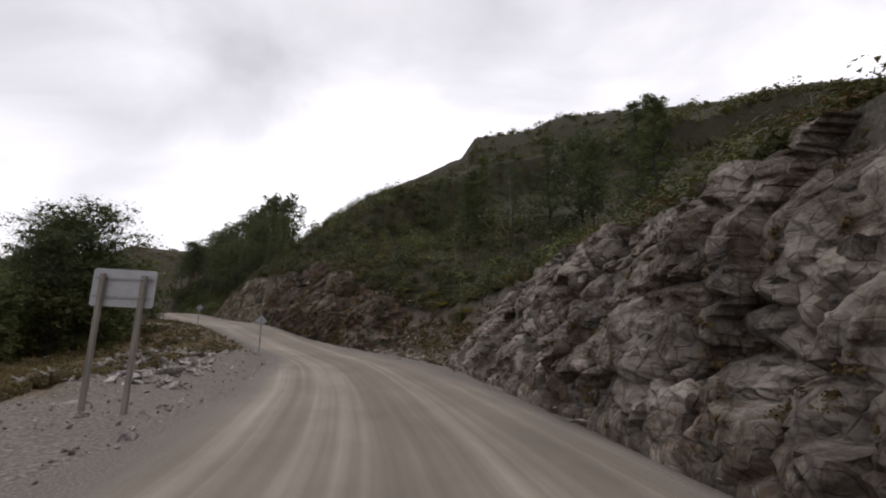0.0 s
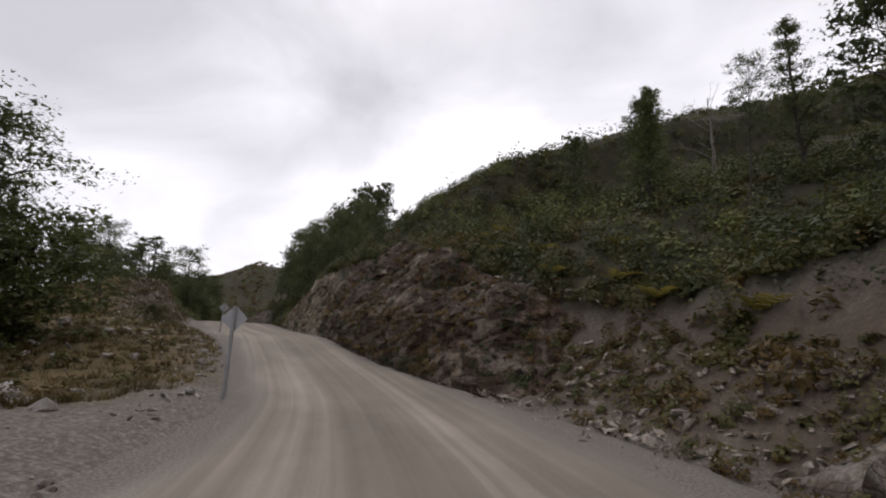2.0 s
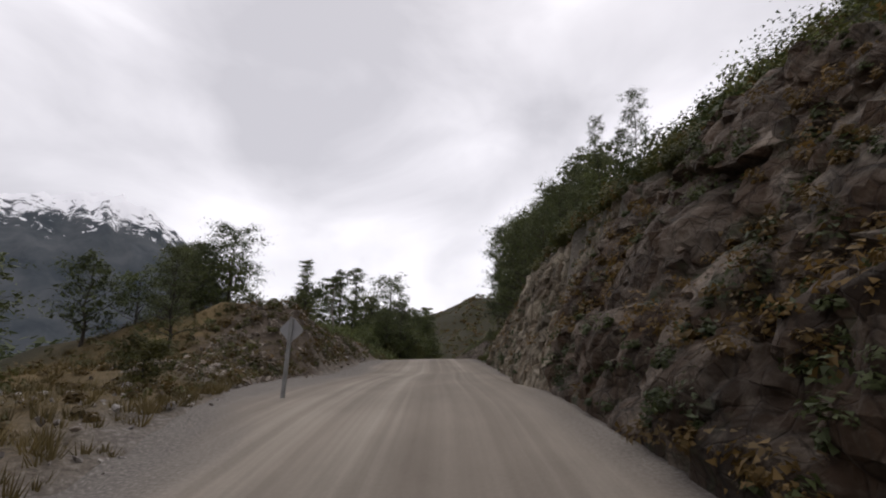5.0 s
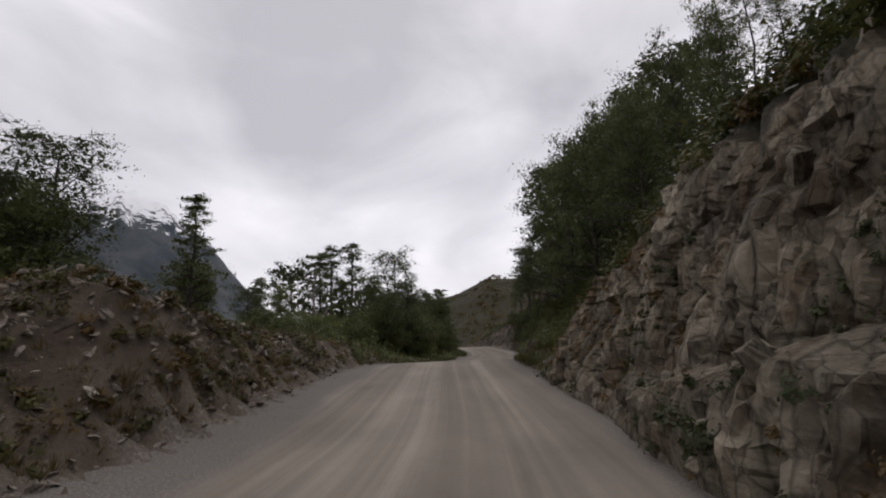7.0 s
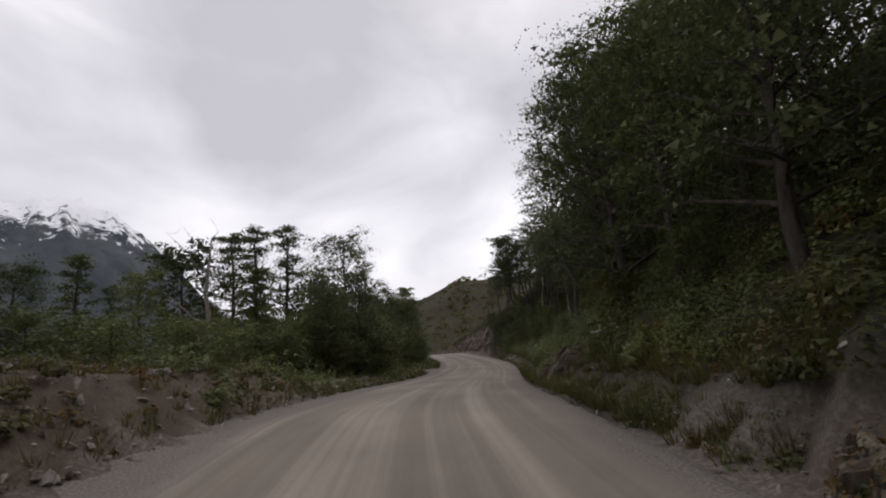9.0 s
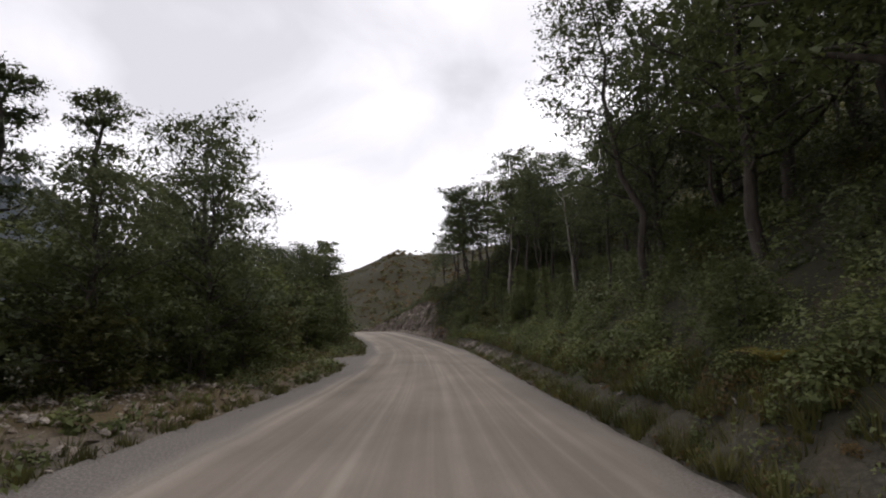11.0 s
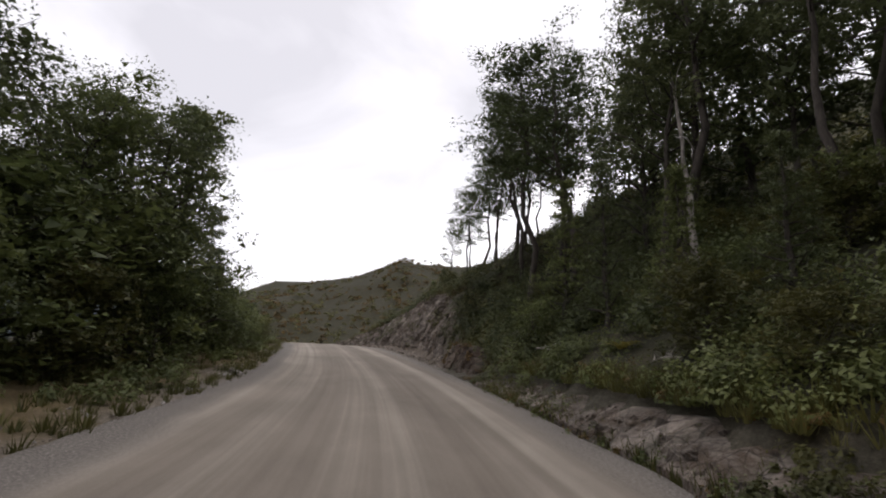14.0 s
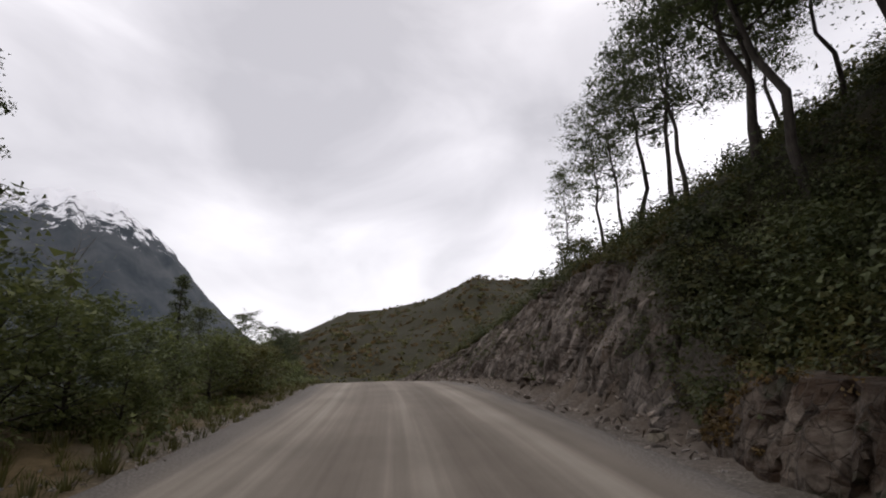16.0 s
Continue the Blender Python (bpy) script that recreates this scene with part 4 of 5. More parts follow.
def board_sign(s, d, yaw):
    ob = new("road_sign")
    x, y, _ = along(s, d)
    ob.matrix_world = pose(x, y, ground_height(x, y), 0, 2, yaw)
    W, H0, H1 = 1.12, 1.9, 2.6
    for px in (-0.36, 0.36):
        part("post", box((0.085, 0.085, H1 + 0.35), (px, 0, (H1 - 0.45) / 2 - 0.05), 0.006), POST_WOOD, ob)
    part("panel", rounded_plate(W, H1 - H0, 0.05, 0.006, (0, 0.058, (H0 + H1) / 2)), SIGN_METAL, ob, "plain grey back of a sign sheet")
    for z in (H0 + 0.18, H1 - 0.18):
        part("rail", box((W - 0.1, 0.025, 0.04), (0, 0.042, z), 0.003), POST_STEEL, ob)
    for px in (-0.36, 0.36):
        for z in (H0 + 0.18, H1 - 0.18):
            part("bolt", box((0.02, 0.03, 0.02), (px, -0.06, z), 0.003), POST_STEEL, ob)
    return tagged(ob, "rectangular road sign on two wooden posts seen from behind", "road sign")


def diamond_sign(s, d, yaw, side=0.62, centre=1.72, lean=0.0):
    ob = new("warning_sign")
    x, y, _ = along(s, d)
    ob.matrix_world = pose(x, y, ground_height(x, y), 0, lean, yaw)
    part("post", box((0.06, 0.06, centre + side * 0.6 + 0.4), (0, 0, (centre + side * 0.6 - 0.4) / 2), 0.004), POST_STEEL, ob)
    part("panel", rounded_plate(side, side, 0.05, 0.005, (0, 0.036, centre), 45), SIGN_METAL, ob, "plain grey diamond sign sheet")
    for z in (centre - 0.22, centre + 0.22):
        part("bolt", box((0.02, 0.03, 0.02), (0, -0.04, z), 0.003), POST_STEEL, ob)
    return tagged(ob, "diamond warning sign on a thin post seen from behind", "road sign", "warning signs")


board_sign(9.75, -4.7, 6)
diamond_sign(25.2, -2.2, 14, 0.38, 1.5)
diamond_sign(40.0, -2.6, 33, 0.33, 1.3, 3)

# ---- tree kinds ----
STORE = {}
for key, spec, seed, lm, bk, label in (
    ("beech_a", BEECH, 1, LEAF_DARK, BARK, "broad dark green beech tree with layered foliage"),
    ("beech_b", {**BEECH, "height": 8.5, "radius": 3.1}, 2, LEAF_DARK, BARK, "broad dark green beech tree with layered foliage"),
    ("beech_c", {**BEECH, "height": 10.0, "radius": 3.0, "crown_from": 0.22}, 3, LEAF_GREEN, BARK, "tall green beech tree with layered foliage"),
    ("far_a", FAR_BEECH, 12, LEAF_DARK, BARK, "dark green beech tree deep in the woods"),
    ("far_b", {**FAR_BEECH, "radius": 2.8, "crown_from": 0.3}, 13, LEAF_DARK, BARK, "dark green beech tree deep in the woods"),
    ("young_a", YOUNG, 4, LEAF_GREEN, BARK, "young pointed beech tree with thin sprays"),
    ("young_b", {**YOUNG, "height": 10.0, "radius": 2.4}, 5, LEAF_DARK, BARK, "young pointed beech tree with thin sprays"),
    ("leggy_a", LEGGY, 6, LEAF_DARK, BARK, "tall leaning beech tree with bare trunk and flat crown"),
    ("leggy_b", {**LEGGY, "lean": -0.08, "height": 13.0}, 7, LEAF_DARK, BARK, "tall leaning beech tree with bare trunk and flat crown"),
    ("leggy_c", {**LEGGY, "lean": 0.04, "height": 15.0, "radius": 2.7, "crown_from": 0.5}, 8, LEAF_DARK, BARK, "slim tall beech tree with a high thin crown"),
    ("bare_a", BARE, 9, LEAF_DARK, BARK_PALE, "leafless grey dead tree with forked branches"),
    ("bush_a", THICK, 10, LEAF_GREEN, BARK, "dense green roadside bush"),
    ("bush_b", {**THICK, "height": 3.6, "radius": 2.2}, 11, LEAF_OLIVE, BARK, "dense olive green bush"),
):
    cat = "dead tree" if key.startswith("bare") else "bush" if key.startswith("bush") else "tree"
    STORE[key] = tree_thing(cat.replace(" ", "_"), spec, seed, lm, bk, label, cat, cat + "s")


def put(key, s, d, scale=1.0, **k):
    """Trees that stand deep behind others take the plainer crowns."""
    if key.startswith("beech") and (d > 11.5 or d < -13):
        key = "far_b" if key == "beech_c" else "far_a"
    return plant(STORE[key], s, d, scale, **k)


# left of the road, in order of passing
LEFT_TREES = (
    (28, -8.6, "bush_a", 3.6, 0.9), (29.8, -10.4, "bush_a", 4.2, 1), (26, -10.2, "bush_b", 3, 1), (31.6, -8.8, "bush_a", 3.2, 0.9), (23, -12, "bush_a", 3.2, 1), (31.6, -9.4, "beech_a", 7.2, 1.1), (27.3, -10.6, "beech_b", 5.6, 1), (31.5, -11, "beech_c", 6, 1),
    (34, -12.5, "beech_b", 4, 1), (24, -14, "beech_a", 4.6, 1), (20, -17, "beech_b", 5.2, 1), (15, -20, "beech_c", 5, 1), (37, -15, "young_b", 4.2, 1), (40, -17, "beech_b", 4.5, 1), (42, -13.5, "beech_a", 3.4, 1), (45, -14, "beech_b", 4.2, 1),
    (62.5, -10.5, "young_a", 4, 1.2), (66, -10.5, "beech_b", 4.4, 0.9), (69, -11.5, "young_b", 5.2, 1.1), (72, -12, "beech_c", 5.6, 0.8), (77.5, -10.1, "young_a", 6.4, 1), (80.8, -7.6, "beech_b", 6, 0.9), (82.5, -8.5, "bush_a", 5.5, 0.9), (85.8, -7.2, "beech_b", 8, 0.8),
    (90.5, -9.6, "beech_a", 11.8, 0.8), (90, -14, "young_b", 12.5, 0.9), (86, -14.5, "young_b", 11.4, 0.9), (82, -14, "young_a", 9.8, 0.95), (78, -14.5, "beech_c", 8.4, 0.9), (74, -15, "young_b", 5.4, 0.9), (94, -13, "beech_c", 10, 0.8), (98, -14, "beech_a", 9.5, 0.9),
    (93.5, -7.8, "bush_a", 5.4, 0.8), (96.5, -11, "bush_a", 5, 0.9), (91.5, -6.9, "bush_b", 3.4, 0.9), (87.5, -6.6, "bush_a", 3.2, 0.8), (84, -6.8, "bush_a", 3, 0.9), (80.5, -7.3, "bush_b", 2.6, 0.9), (100, -10.8, "bush_a", 4.2, 1), (102.5, -9.3, "beech_b", 6.9, 0.9),
    (105.5, -10.5, "beech_a", 8, 0.9), (109, -9, "beech_b", 8.2, 0.9), (112, -8, "beech_c", 8.5, 0.9), (114.4, -7, "beech_b", 8.6, 0.95), (117.4, -7, "young_a", 9.8, 1), (116.2, -8.6, "beech_a", 9.6, 0.9), (120.6, -6.6, "young_b", 6.2, 0.8), (103.5, -7.6, "bush_a", 3.8, 0.9),
    (106.5, -7.2, "bush_a", 3.8, 0.9), (110, -6.8, "bush_b", 3.2, 0.9), (113, -6, "bush_a", 3.2, 0.9), (119.5, -5.8, "bush_a", 2.6, 0.9), (112, -13, "beech_a", 9.5, 1), (107, -14.5, "beech_c", 8.4, 1), (117, -11, "beech_c", 9.5, 0.9), (101, -14, "beech_b", 8.5, 1),
    (120, -8.5, "beech_b", 6.5, 0.8), (131, -7.2, "young_b", 4.1, 0.8), (128, -9, "bare_a", 4.8, 1), (54.1, -9.8, "beech_a", 7, 0.95), (54.8, -11.4, "beech_b", 6.4, 1), (52.6, -11.2, "beech_b", 5.6, 1), (53.4, -9.6, "bush_a", 5.4, 0.9), (51.6, -12.6, "bush_a", 4.6, 1),
    (56, -12.4, "beech_a", 6.2, 0.9), (49.5, -13.5, "beech_b", 4.8, 0.9), (54.2, -6.3, "young_a", 5.1, 0.95), (55.4, -6.9, "bush_b", 3.8, 0.7), (58.5, -8, "young_b", 3.4, 1), (60.5, -10, "young_a", 3.6, 1), (30, -10, "beech_b", 6.6, 1.2), (33.4, -10.6, "beech_c", 6.6, 1.15),
    (32.4, -8, "bush_a", 4.8, 1.1), (30.4, -8.4, "bush_a", 4.4, 1.1), (46.8, -8.6, "beech_b", 4.6, 0.7),
)
for s, d, k, top, wide in LEFT_TREES:
    put(k, s, d, top=top, wide=wide)
for s, d, top in ((62, -9.5, 2.6), (65, -9, 3.0), (68, -9.4, 3.2), (71, -9.0, 3.4), (74, -9.2, 3.4), (77, -8.8, 3.6), (80, -10.5, 4.2), (83, -10.2, 4.6), (86, -10.4, 5.2), (89, -11, 5.6), (70, -12.5, 3.6), (76, -12.5, 4.4), (80, -13, 5.0), (85, -12.8, 5.6), (91, -8.8, 5.8), (88, -8.4, 5.0),
                  (94, -11.5, 6.2), (97.5, -12.5, 6.0), (101.5, -11.5, 5.8), (104, -9.6, 5.6), (107, -9.2, 6.0), (110.5, -8.6, 5.8), (113, -8.2, 5.6), (116, -7.4, 5.2), (105.5, -12.5, 7.0), (109.5, -11.5, 7.2), (113.5, -10.6, 7.0), (21, -13.5, 3.6), (25.5, -12.6, 3.6), (28.5, -12.4, 4.0), (33, -10.4, 3.4), (36, -12, 3.2), (39, -13, 2.8), (18, -15.5, 3.4)):
    put("bush_a" if int(s) % 3 else "bush_b", s, d, top=top, wide=1.25)
put("bush_b", 40.6, -5.3, top=1.25)
put("leggy_a", 84.4, 6.8, top=14.6, wide=0.95, turn=math.degrees(math.atan2(-np.interp(81, LS, LN[:, 1]), -np.interp(81, LS, LN[:, 0]))))
for s, d, top in ((119, -6.2, 4.2), (121.5, -6.0, 3.2), (124, -6.4, 3.0), (126.5, -6.2, 2.6), (129.5, -5.6, 2.4), (133, -5.2, 2.2), (118, -4.9, 1.9), (122.8, -4.8, 1.6)):
    put("bush_a", s, d, top=top)
for s, d, top in ((145, -8.2, 4.6), (150, -6.6, 4.2), (155, -7.6, 5.4), (161, -6.4, 6.0), (141, -9.6, 4.4)):
    put("beech_b", s, d, top=top, wide=0.8)
put("bare_a", 75.2, -11.2, top=8.2)
put("bare_a", 30.5, -14.5, top=5.0)
for k in range(28):
    s = 119 + k * 2.1
    put("bush_a" if k % 3 else "bush_b", s, -5.2 - 3.6 * RNG.rand(), top=1.3 + 1.4 * RNG.rand(), wide=1.2)
# right of the road
RIGHT_TREES = (
    (17, 13.7, "young_a", 12.6, 0.9), (13, 17, "bare_a", 11.2, 1), (20, 17, "young_b", 15.0, 0.8), (23, 17, "beech_c", 14.6, 0.6), (25, 19, "beech_b", 15.8, 0.8), (28, 20, "young_b", 17.0, 0.8),
    (31, 19, "bare_a", 14.6, 1), (35, 20, "young_a", 17.0, 0.8), (5, 15, "young_b", 12.5, 0.8), (2, 14, "beech_b", 11.6, 0.7), (47, 16, "bare_a", 12.5, 1), (43, 14, "bare_a", 10.8, 1), (39, 18, "beech_b", 15.0, 0.6),
    (53.2, 6.6, "beech_b", 8.6, 0.6), (54.4, 8.2, "leggy_c", 13.0, 0.5), (51.0, 8.6, "leggy_b", 12.6, 0.6), (51.6, 6.8, "beech_c", 8.8, 0.5), (55.4, 7.6, "beech_a", 9.9, 0.6), (56, 5.6, "beech_a", 8.2, 0.7), (58, 6.0, "beech_b", 9.2, 0.8), (57.4, 9.4, "beech_c", 12.6, 0.7), (60.5, 9.2, "beech_a", 13.0, 0.7), (63.5, 8.6, "beech_b", 12.6, 0.7), (49.0, 7.2, "beech_b", 9.6, 0.5), (61, 5.6, "beech_a", 9.4, 0.8), (64.5, 5.4, "beech_c", 9.6, 0.8),
    (68.2, 5.4, "beech_a", 10.6, 0.75), (66, 11, "leggy_a", 12.6, 1), (62, 10, "leggy_c", 11.6, 1), (72, 6.2, "beech_b", 12.6, 0.75), (75.5, 6.6, "beech_c", 14.2, 0.8), (70, 9.2, "beech_a", 14.5, 0.8), (74, 9.6, "beech_b", 15.5, 0.8), (78, 9.8, "beech_a", 16.5, 0.8), (80.2, 7.4, "beech_c", 13.6, 0.7), (83, 10.4, "beech_b", 16.5, 0.8), (86.5, 8.4, "beech_a", 13.0, 0.7), (77, 13, "beech_a", 19, 0.9), (84, 14, "beech_c", 20, 0.9), (71, 13, "beech_c", 18, 0.9), (90, 14, "beech_a", 20, 0.9), (72, 10, "beech_a", 13, 0.8), (66, 8, "beech_c", 11.8, 0.8),
    (79, 9.5, "leggy_a", 14.0, 0.9), (88, 7, "leggy_a", 9.2, 0.8), (91, 10.5, "leggy_c", 13.0, 0.9), (95, 8.0, "leggy_b", 9.4, 0.9), (99, 9.5, "leggy_a", 11.6, 0.9),
    (102.4, 11, "leggy_b", 14.4, 1), (107, 11.3, "leggy_a", 16.2, 1), (111, 9.6, "leggy_c", 17.4, 1.2), (109, 21, "leggy_a", 19.5, 1), (113.5, 11.5, "leggy_b", 18.5, 1.1), (117, 9.0, "leggy_a", 17.5, 1), (119.6, 8.0, "leggy_c", 16.6, 1.2),
    (122, 11, "leggy_b", 18.5, 1), (128, 9.6, "leggy_a", 15.2, 0.9), (132, 10.6, "leggy_c", 15.2, 1.2), (135, 10.2, "leggy_b", 14.0, 0.9), (138.5, 9.8, "leggy_a", 13.0, 0.7), (126, 14, "leggy_c", 17, 1), (130, 16, "leggy_b", 18, 1), (121, 17, "leggy_a", 18, 1),
    (126.5, 11, "leggy_b", 17.0, 1.0), (125, 9.6, "leggy_c", 17.6, 1.1), (129.8, 10.4, "leggy_a", 16.4, 0.9), (131, 9.0, "leggy_b", 12.6, 0.8), (127.8, 12.5, "leggy_a", 16.5, 0.9), (123.4, 9.4, "leggy_a", 17.8, 0.9),
    (104, 14, "beech_a", 13.6, 1.0), (109, 15, "beech_b", 14.8, 1.0), (114, 15, "beech_a", 15.6, 1.0), (99, 13, "beech_c", 14.6, 1.0), (118, 14, "beech_b", 16.5, 0.9), (103, 8.6, "leggy_b", 13.4, 0.8), (106, 9.0, "leggy_c", 14.8, 0.9), (109.5, 12.0, "beech_c", 14.0, 0.6), (112.5, 9.6, "leggy_b", 15.5, 0.9), (115, 11, "beech_a", 13.4, 0.6), (100.5, 7.6, "leggy_c", 12.2, 0.9),
    (98, 6.2, "young_a", 5.0, 0.9), (101.2, 6.4, "young_a", 5.6, 0.9), (104.6, 6.2, "young_b", 5.2, 0.9), (107.8, 6.6, "young_a", 5.8, 0.9), (111, 6.6, "young_b", 7.2, 0.8), (114, 6.8, "young_a", 7.6, 0.8), (93, 5.8, "young_a", 4.6, 0.9), (88.6, 5.4, "young_a", 3.8, 0.9),
    (90, 9.5, "beech_c", 11.2, 0.7), (93.5, 11.5, "beech_a", 13.2, 0.7), (86, 10.5, "beech_a", 12.6, 0.8), (97, 12.5, "beech_c", 15.0, 0.7), (84, 9, "leggy_c", 12.0, 0.9),
    (33, 17, "young_b", 14.6, 0.9), (32, 15, "leggy_c", 13.6, 0.7), (30.5, 14, "young_a", 12.4, 0.9), (27, 15, "leggy_b", 13.2, 0.6),
    (140, 9, "young_a", 6.2, 1), (136, 8.5, "young_b", 6.8, 1), (133, 8.0, "bush_b", 6.4, 1),
)
for s, d, k, top, wide in RIGHT_TREES:
    put(k, s, d, top=top, wide=wide)
for k in range(12):
    put(("beech_c", "beech_a", "leggy_a", "beech_b")[k % 4], 94 + 32 * RNG.rand(), 14 + 12 * RNG.rand(), 0.4 + 0.2 * RNG.rand())
for k in range(12):
    s = 84 + RNG.rand() * 42
    d = 12 + RNG.rand() * 10
    put(("leggy_a", "leggy_b", "leggy_c", "beech_c", "beech_a")[k % 5], s, d, 0.45 + 0.2 * RNG.rand())
for k in range(40):
    s = 58 + RNG.rand() * 64
    d = 4.9 + RNG.rand() * 7
    put(("bush_a", "bush_b")[k % 2], s, d, 0.26 + 0.3 * RNG.rand())
for o in STORE.values():
    for c in list(o.children):
        bpy.data.objects.remove(c)
    bpy.data.objects.remove(o)

# ---- bare poles and fallen wood ----
def bare_pole(s, d, height, lean, az, radius, seed):
    """A branchless dead trunk with a broken tip and a few snags."""
    r = np.random.RandomState(seed)
    x, y, _ = along(s, d)
    z = ground_height(x, y)
    k = np.linspace(0, 1, 9)[:, None]
    tip = np.array([math.sin(radians(lean)) * math.cos(radians(az)), math.sin(radians(lean)) * math.sin(radians(az)), math.cos(radians(lean))]) * height
    p = tip * k + np.concatenate([r.normal(size=(9, 2)) * 0.03 * height / 6, np.zeros((9, 1))], 1)
    p[0, 2] = -0.4
    ob = new("dead_tree")
    ob.matrix_world = pose(x, y, z)
    v, f = tube(p, radius * (1 - 0.65 * k[:, 0]), 8)
    t = new("trunk", mesh_of("trunk", v, f, BARK_PALE, True))
    t.parent = ob
    for j in range(4):
        a = r.uniform(0.45, 0.95)
        q = limb(tip * a, r.normal(size=3) * [1, 1, 0.3] + [0, 0, 0.4], height * r.uniform(0.08, 0.2), r, 0.2, 0.05, 5)
        v, f = tube(q, np.linspace(radius * 0.3, radius * 0.06, 5), 5)
        b = new("branch", mesh_of("branch", v, f, DEADWOOD, True))
        b.parent = ob
    return tagged(ob, "bleached bare trunk of a dead tree on the slope", "dead tree", "dead trees")


bare_pole(94.7, 7.9, 6.2, 5, 150, 0.075, 1)
bare_pole(109, 8.2, 9.0, 24, 100, 0.11, 2)
bare_pole(65, 11.0, 7, 12, 200, 0.09, 4)


def fallen_branch(s, d, length, yaw, seed):
    r = np.random.RandomState(seed)
    x, y, _ = along(s, d)
    z = ground_height(x, y) + 0.12
    ob = new("fallen_branch")
    ob.matrix_world = pose(x, y, z, 0, 0, yaw)
    main = limb((-length / 2, 0, 0), (1, 0, 0.12), length, r, 0.12, 0.0, 7)
    for k in range(6):
        q = main if k == 0 else limb(main[k], r.normal(size=3) * [0.6, 1, 0.4] + [0.3, 0, 0.5], length * r.uniform(0.2, 0.45), r, 0.25, 0.05, 5)
        v, f = tube(q, np.linspace(0.035 if k == 0 else 0.018, 0.006, len(q)), 5)
        b = new("stem" if k == 0 else "twig", mesh_of("stem" if k == 0 else "twig", v, f, DEADWOOD, True))
        b.parent = ob
    return tagged(ob, "bleached fallen branch lying on the bank", "branch", "fallen branches")


for k, (s, d, ln, yaw) in enumerate(((67.5, 4.6, 1.6, 30), (68.6, 5.4, 1.2, 100), (69.5, 4.2, 1.4, 160), (71, 5.2, 1.8, 60), (72.5, 4.4, 1.1, 130), (98, 4.8, 1.3, 20), (102, 5.2, 1.5, 80), (106, 4.9, 1.2, 140), (112, 5.3, 1.6, 50), (33, 5.0, 1.3, 70), (34.2, 4.6, 1.1, 20))):
    fallen_branch(s, d, ln * 0.6, yaw, 60 + k)

# ---- scrub on the slopes ----
rng = np.random.RandomState(5)


def cover(name, n, s0, s1, d0, d1, power, size, leaf, per, material, label, category, seed, flat=0.6):
    p, s_, d_ = scatter(rng, n, s0, s1, d0, d1, power, 0.35)
    return scrub_cloud(name, p, size[0] + (size[1] - size[0]) * rng.rand(n) ** 2, leaf, per, material, label, category, seed, flat)


def over_rock(n, s0, s1, back):
    """Places just behind the lip of the rock cut."""
    s = rng.uniform(s0, s1, n)
    d = lerp_table(s, RIGHT, 3) + back[0] + (back[1] - back[0]) * rng.rand(n)
    p = along(s, d, 0)
    p[:, 2] = land(p[:, 0], p[:, 1])[0]
    return p


def lip(name, n, s0, s1, back, size, leaf, per, material, label, category, seed, flat=0.9):
    p = over_rock(n, s0, s1, back)
    return scrub_cloud(name, p, size[0] + (size[1] - size[0]) * rng.rand(n) ** 2, leaf, per, material, label, category, seed, flat)


lip("lip_scrub", 420, -12, 60, (0.0, 2.2), (0.4, 1.2), 0.055, 120, LEAF_OLIVE, "olive scrub hanging over the lip of the cut", "scrub", 71)
lip("lip_ferns", 330, -12, 60, (-0.1, 2.4), (0.3, 0.8), 0.05, 100, LEAF_RUST, "brown ferns and heath along the lip of the cut", "scrub", 72)
lip("lip_bushes", 150, 18, 60, (0.5, 2.5), (0.6, 1.3), 0.06, 190, LEAF_SHADE, "dark bushes along the lip of the cut", "scrub", 73, 1.1)
lip("lip_heath", 420, -12, 60, (-0.5, 0.8), (0.3, 0.8), 0.045, 110, LEAF_OLIVE, "low heath along the lip of the cut", "scrub", 76)
lip("cut_lip_scrub", 420, 112, 160, (-0.5, 1.6), (0.35, 1.0), 0.045, 120, LEAF_OLIVE, "scrub along the lip of the rock cut", "scrub", 77)
lip("cut_lip_litter", 260, 112, 160, (-0.6, 1.0), (0.3, 0.7), 0.04, 80, LEAF_RUST, "brown heath along the lip of the rock cut", "scrub", 78)
cover("hillside_scrub", 1000, -12, 62, 6.3, 21, 1.0, (0.6, 1.5), 0.07, 120, LEAF_OLIVE, "olive green scrub covering the hillside", "scrub", 6, 0.9)
cover("hillside_ferns", 800, -12, 62, 5.9, 20, 1.2, (0.4, 1.1), 0.07, 80, LEAF_RUST, "reddish brown ferns and low shrubs above the cut", "scrub", 7, 0.8)
cover("hillside_bushes", 520, -12, 62, 7, 22, 1.0, (0.9, 2.0), 0.07, 150, LEAF_SHADE, "dark green bushes on the hillside", "scrub", 17, 1.1)
cover("hillside_green", 260, -12, 62, 7, 20, 1.0, (0.9, 2.0), 0.08, 150, LEAF_GREEN, "green bushes on the hillside", "scrub", 16, 1.1)
cover("upper_hillside_scrub", 1200, -2, 100, 18, 70, 1.3, (1.0, 2.4), 0.115, 60, LEAF_OLIVE, "scrub on the upper hillside", "scrub", 18, 0.7)
cover("upper_hillside_bushes", 1000, -2, 100, 18, 70, 1.3, (1.0, 2.6), 0.12, 65, LEAF_SHADE, "dark bushes on the upper hillside", "scrub", 19, 0.8)
cover("near_undergrowth", 390, 60, 115, 3.9, 6.6, 1.0, (0.5, 1.2), 0.036, 300, LEAF_GREEN, "fine-leaved green undergrowth beside the road", "undergrowth", 9, 1.0)
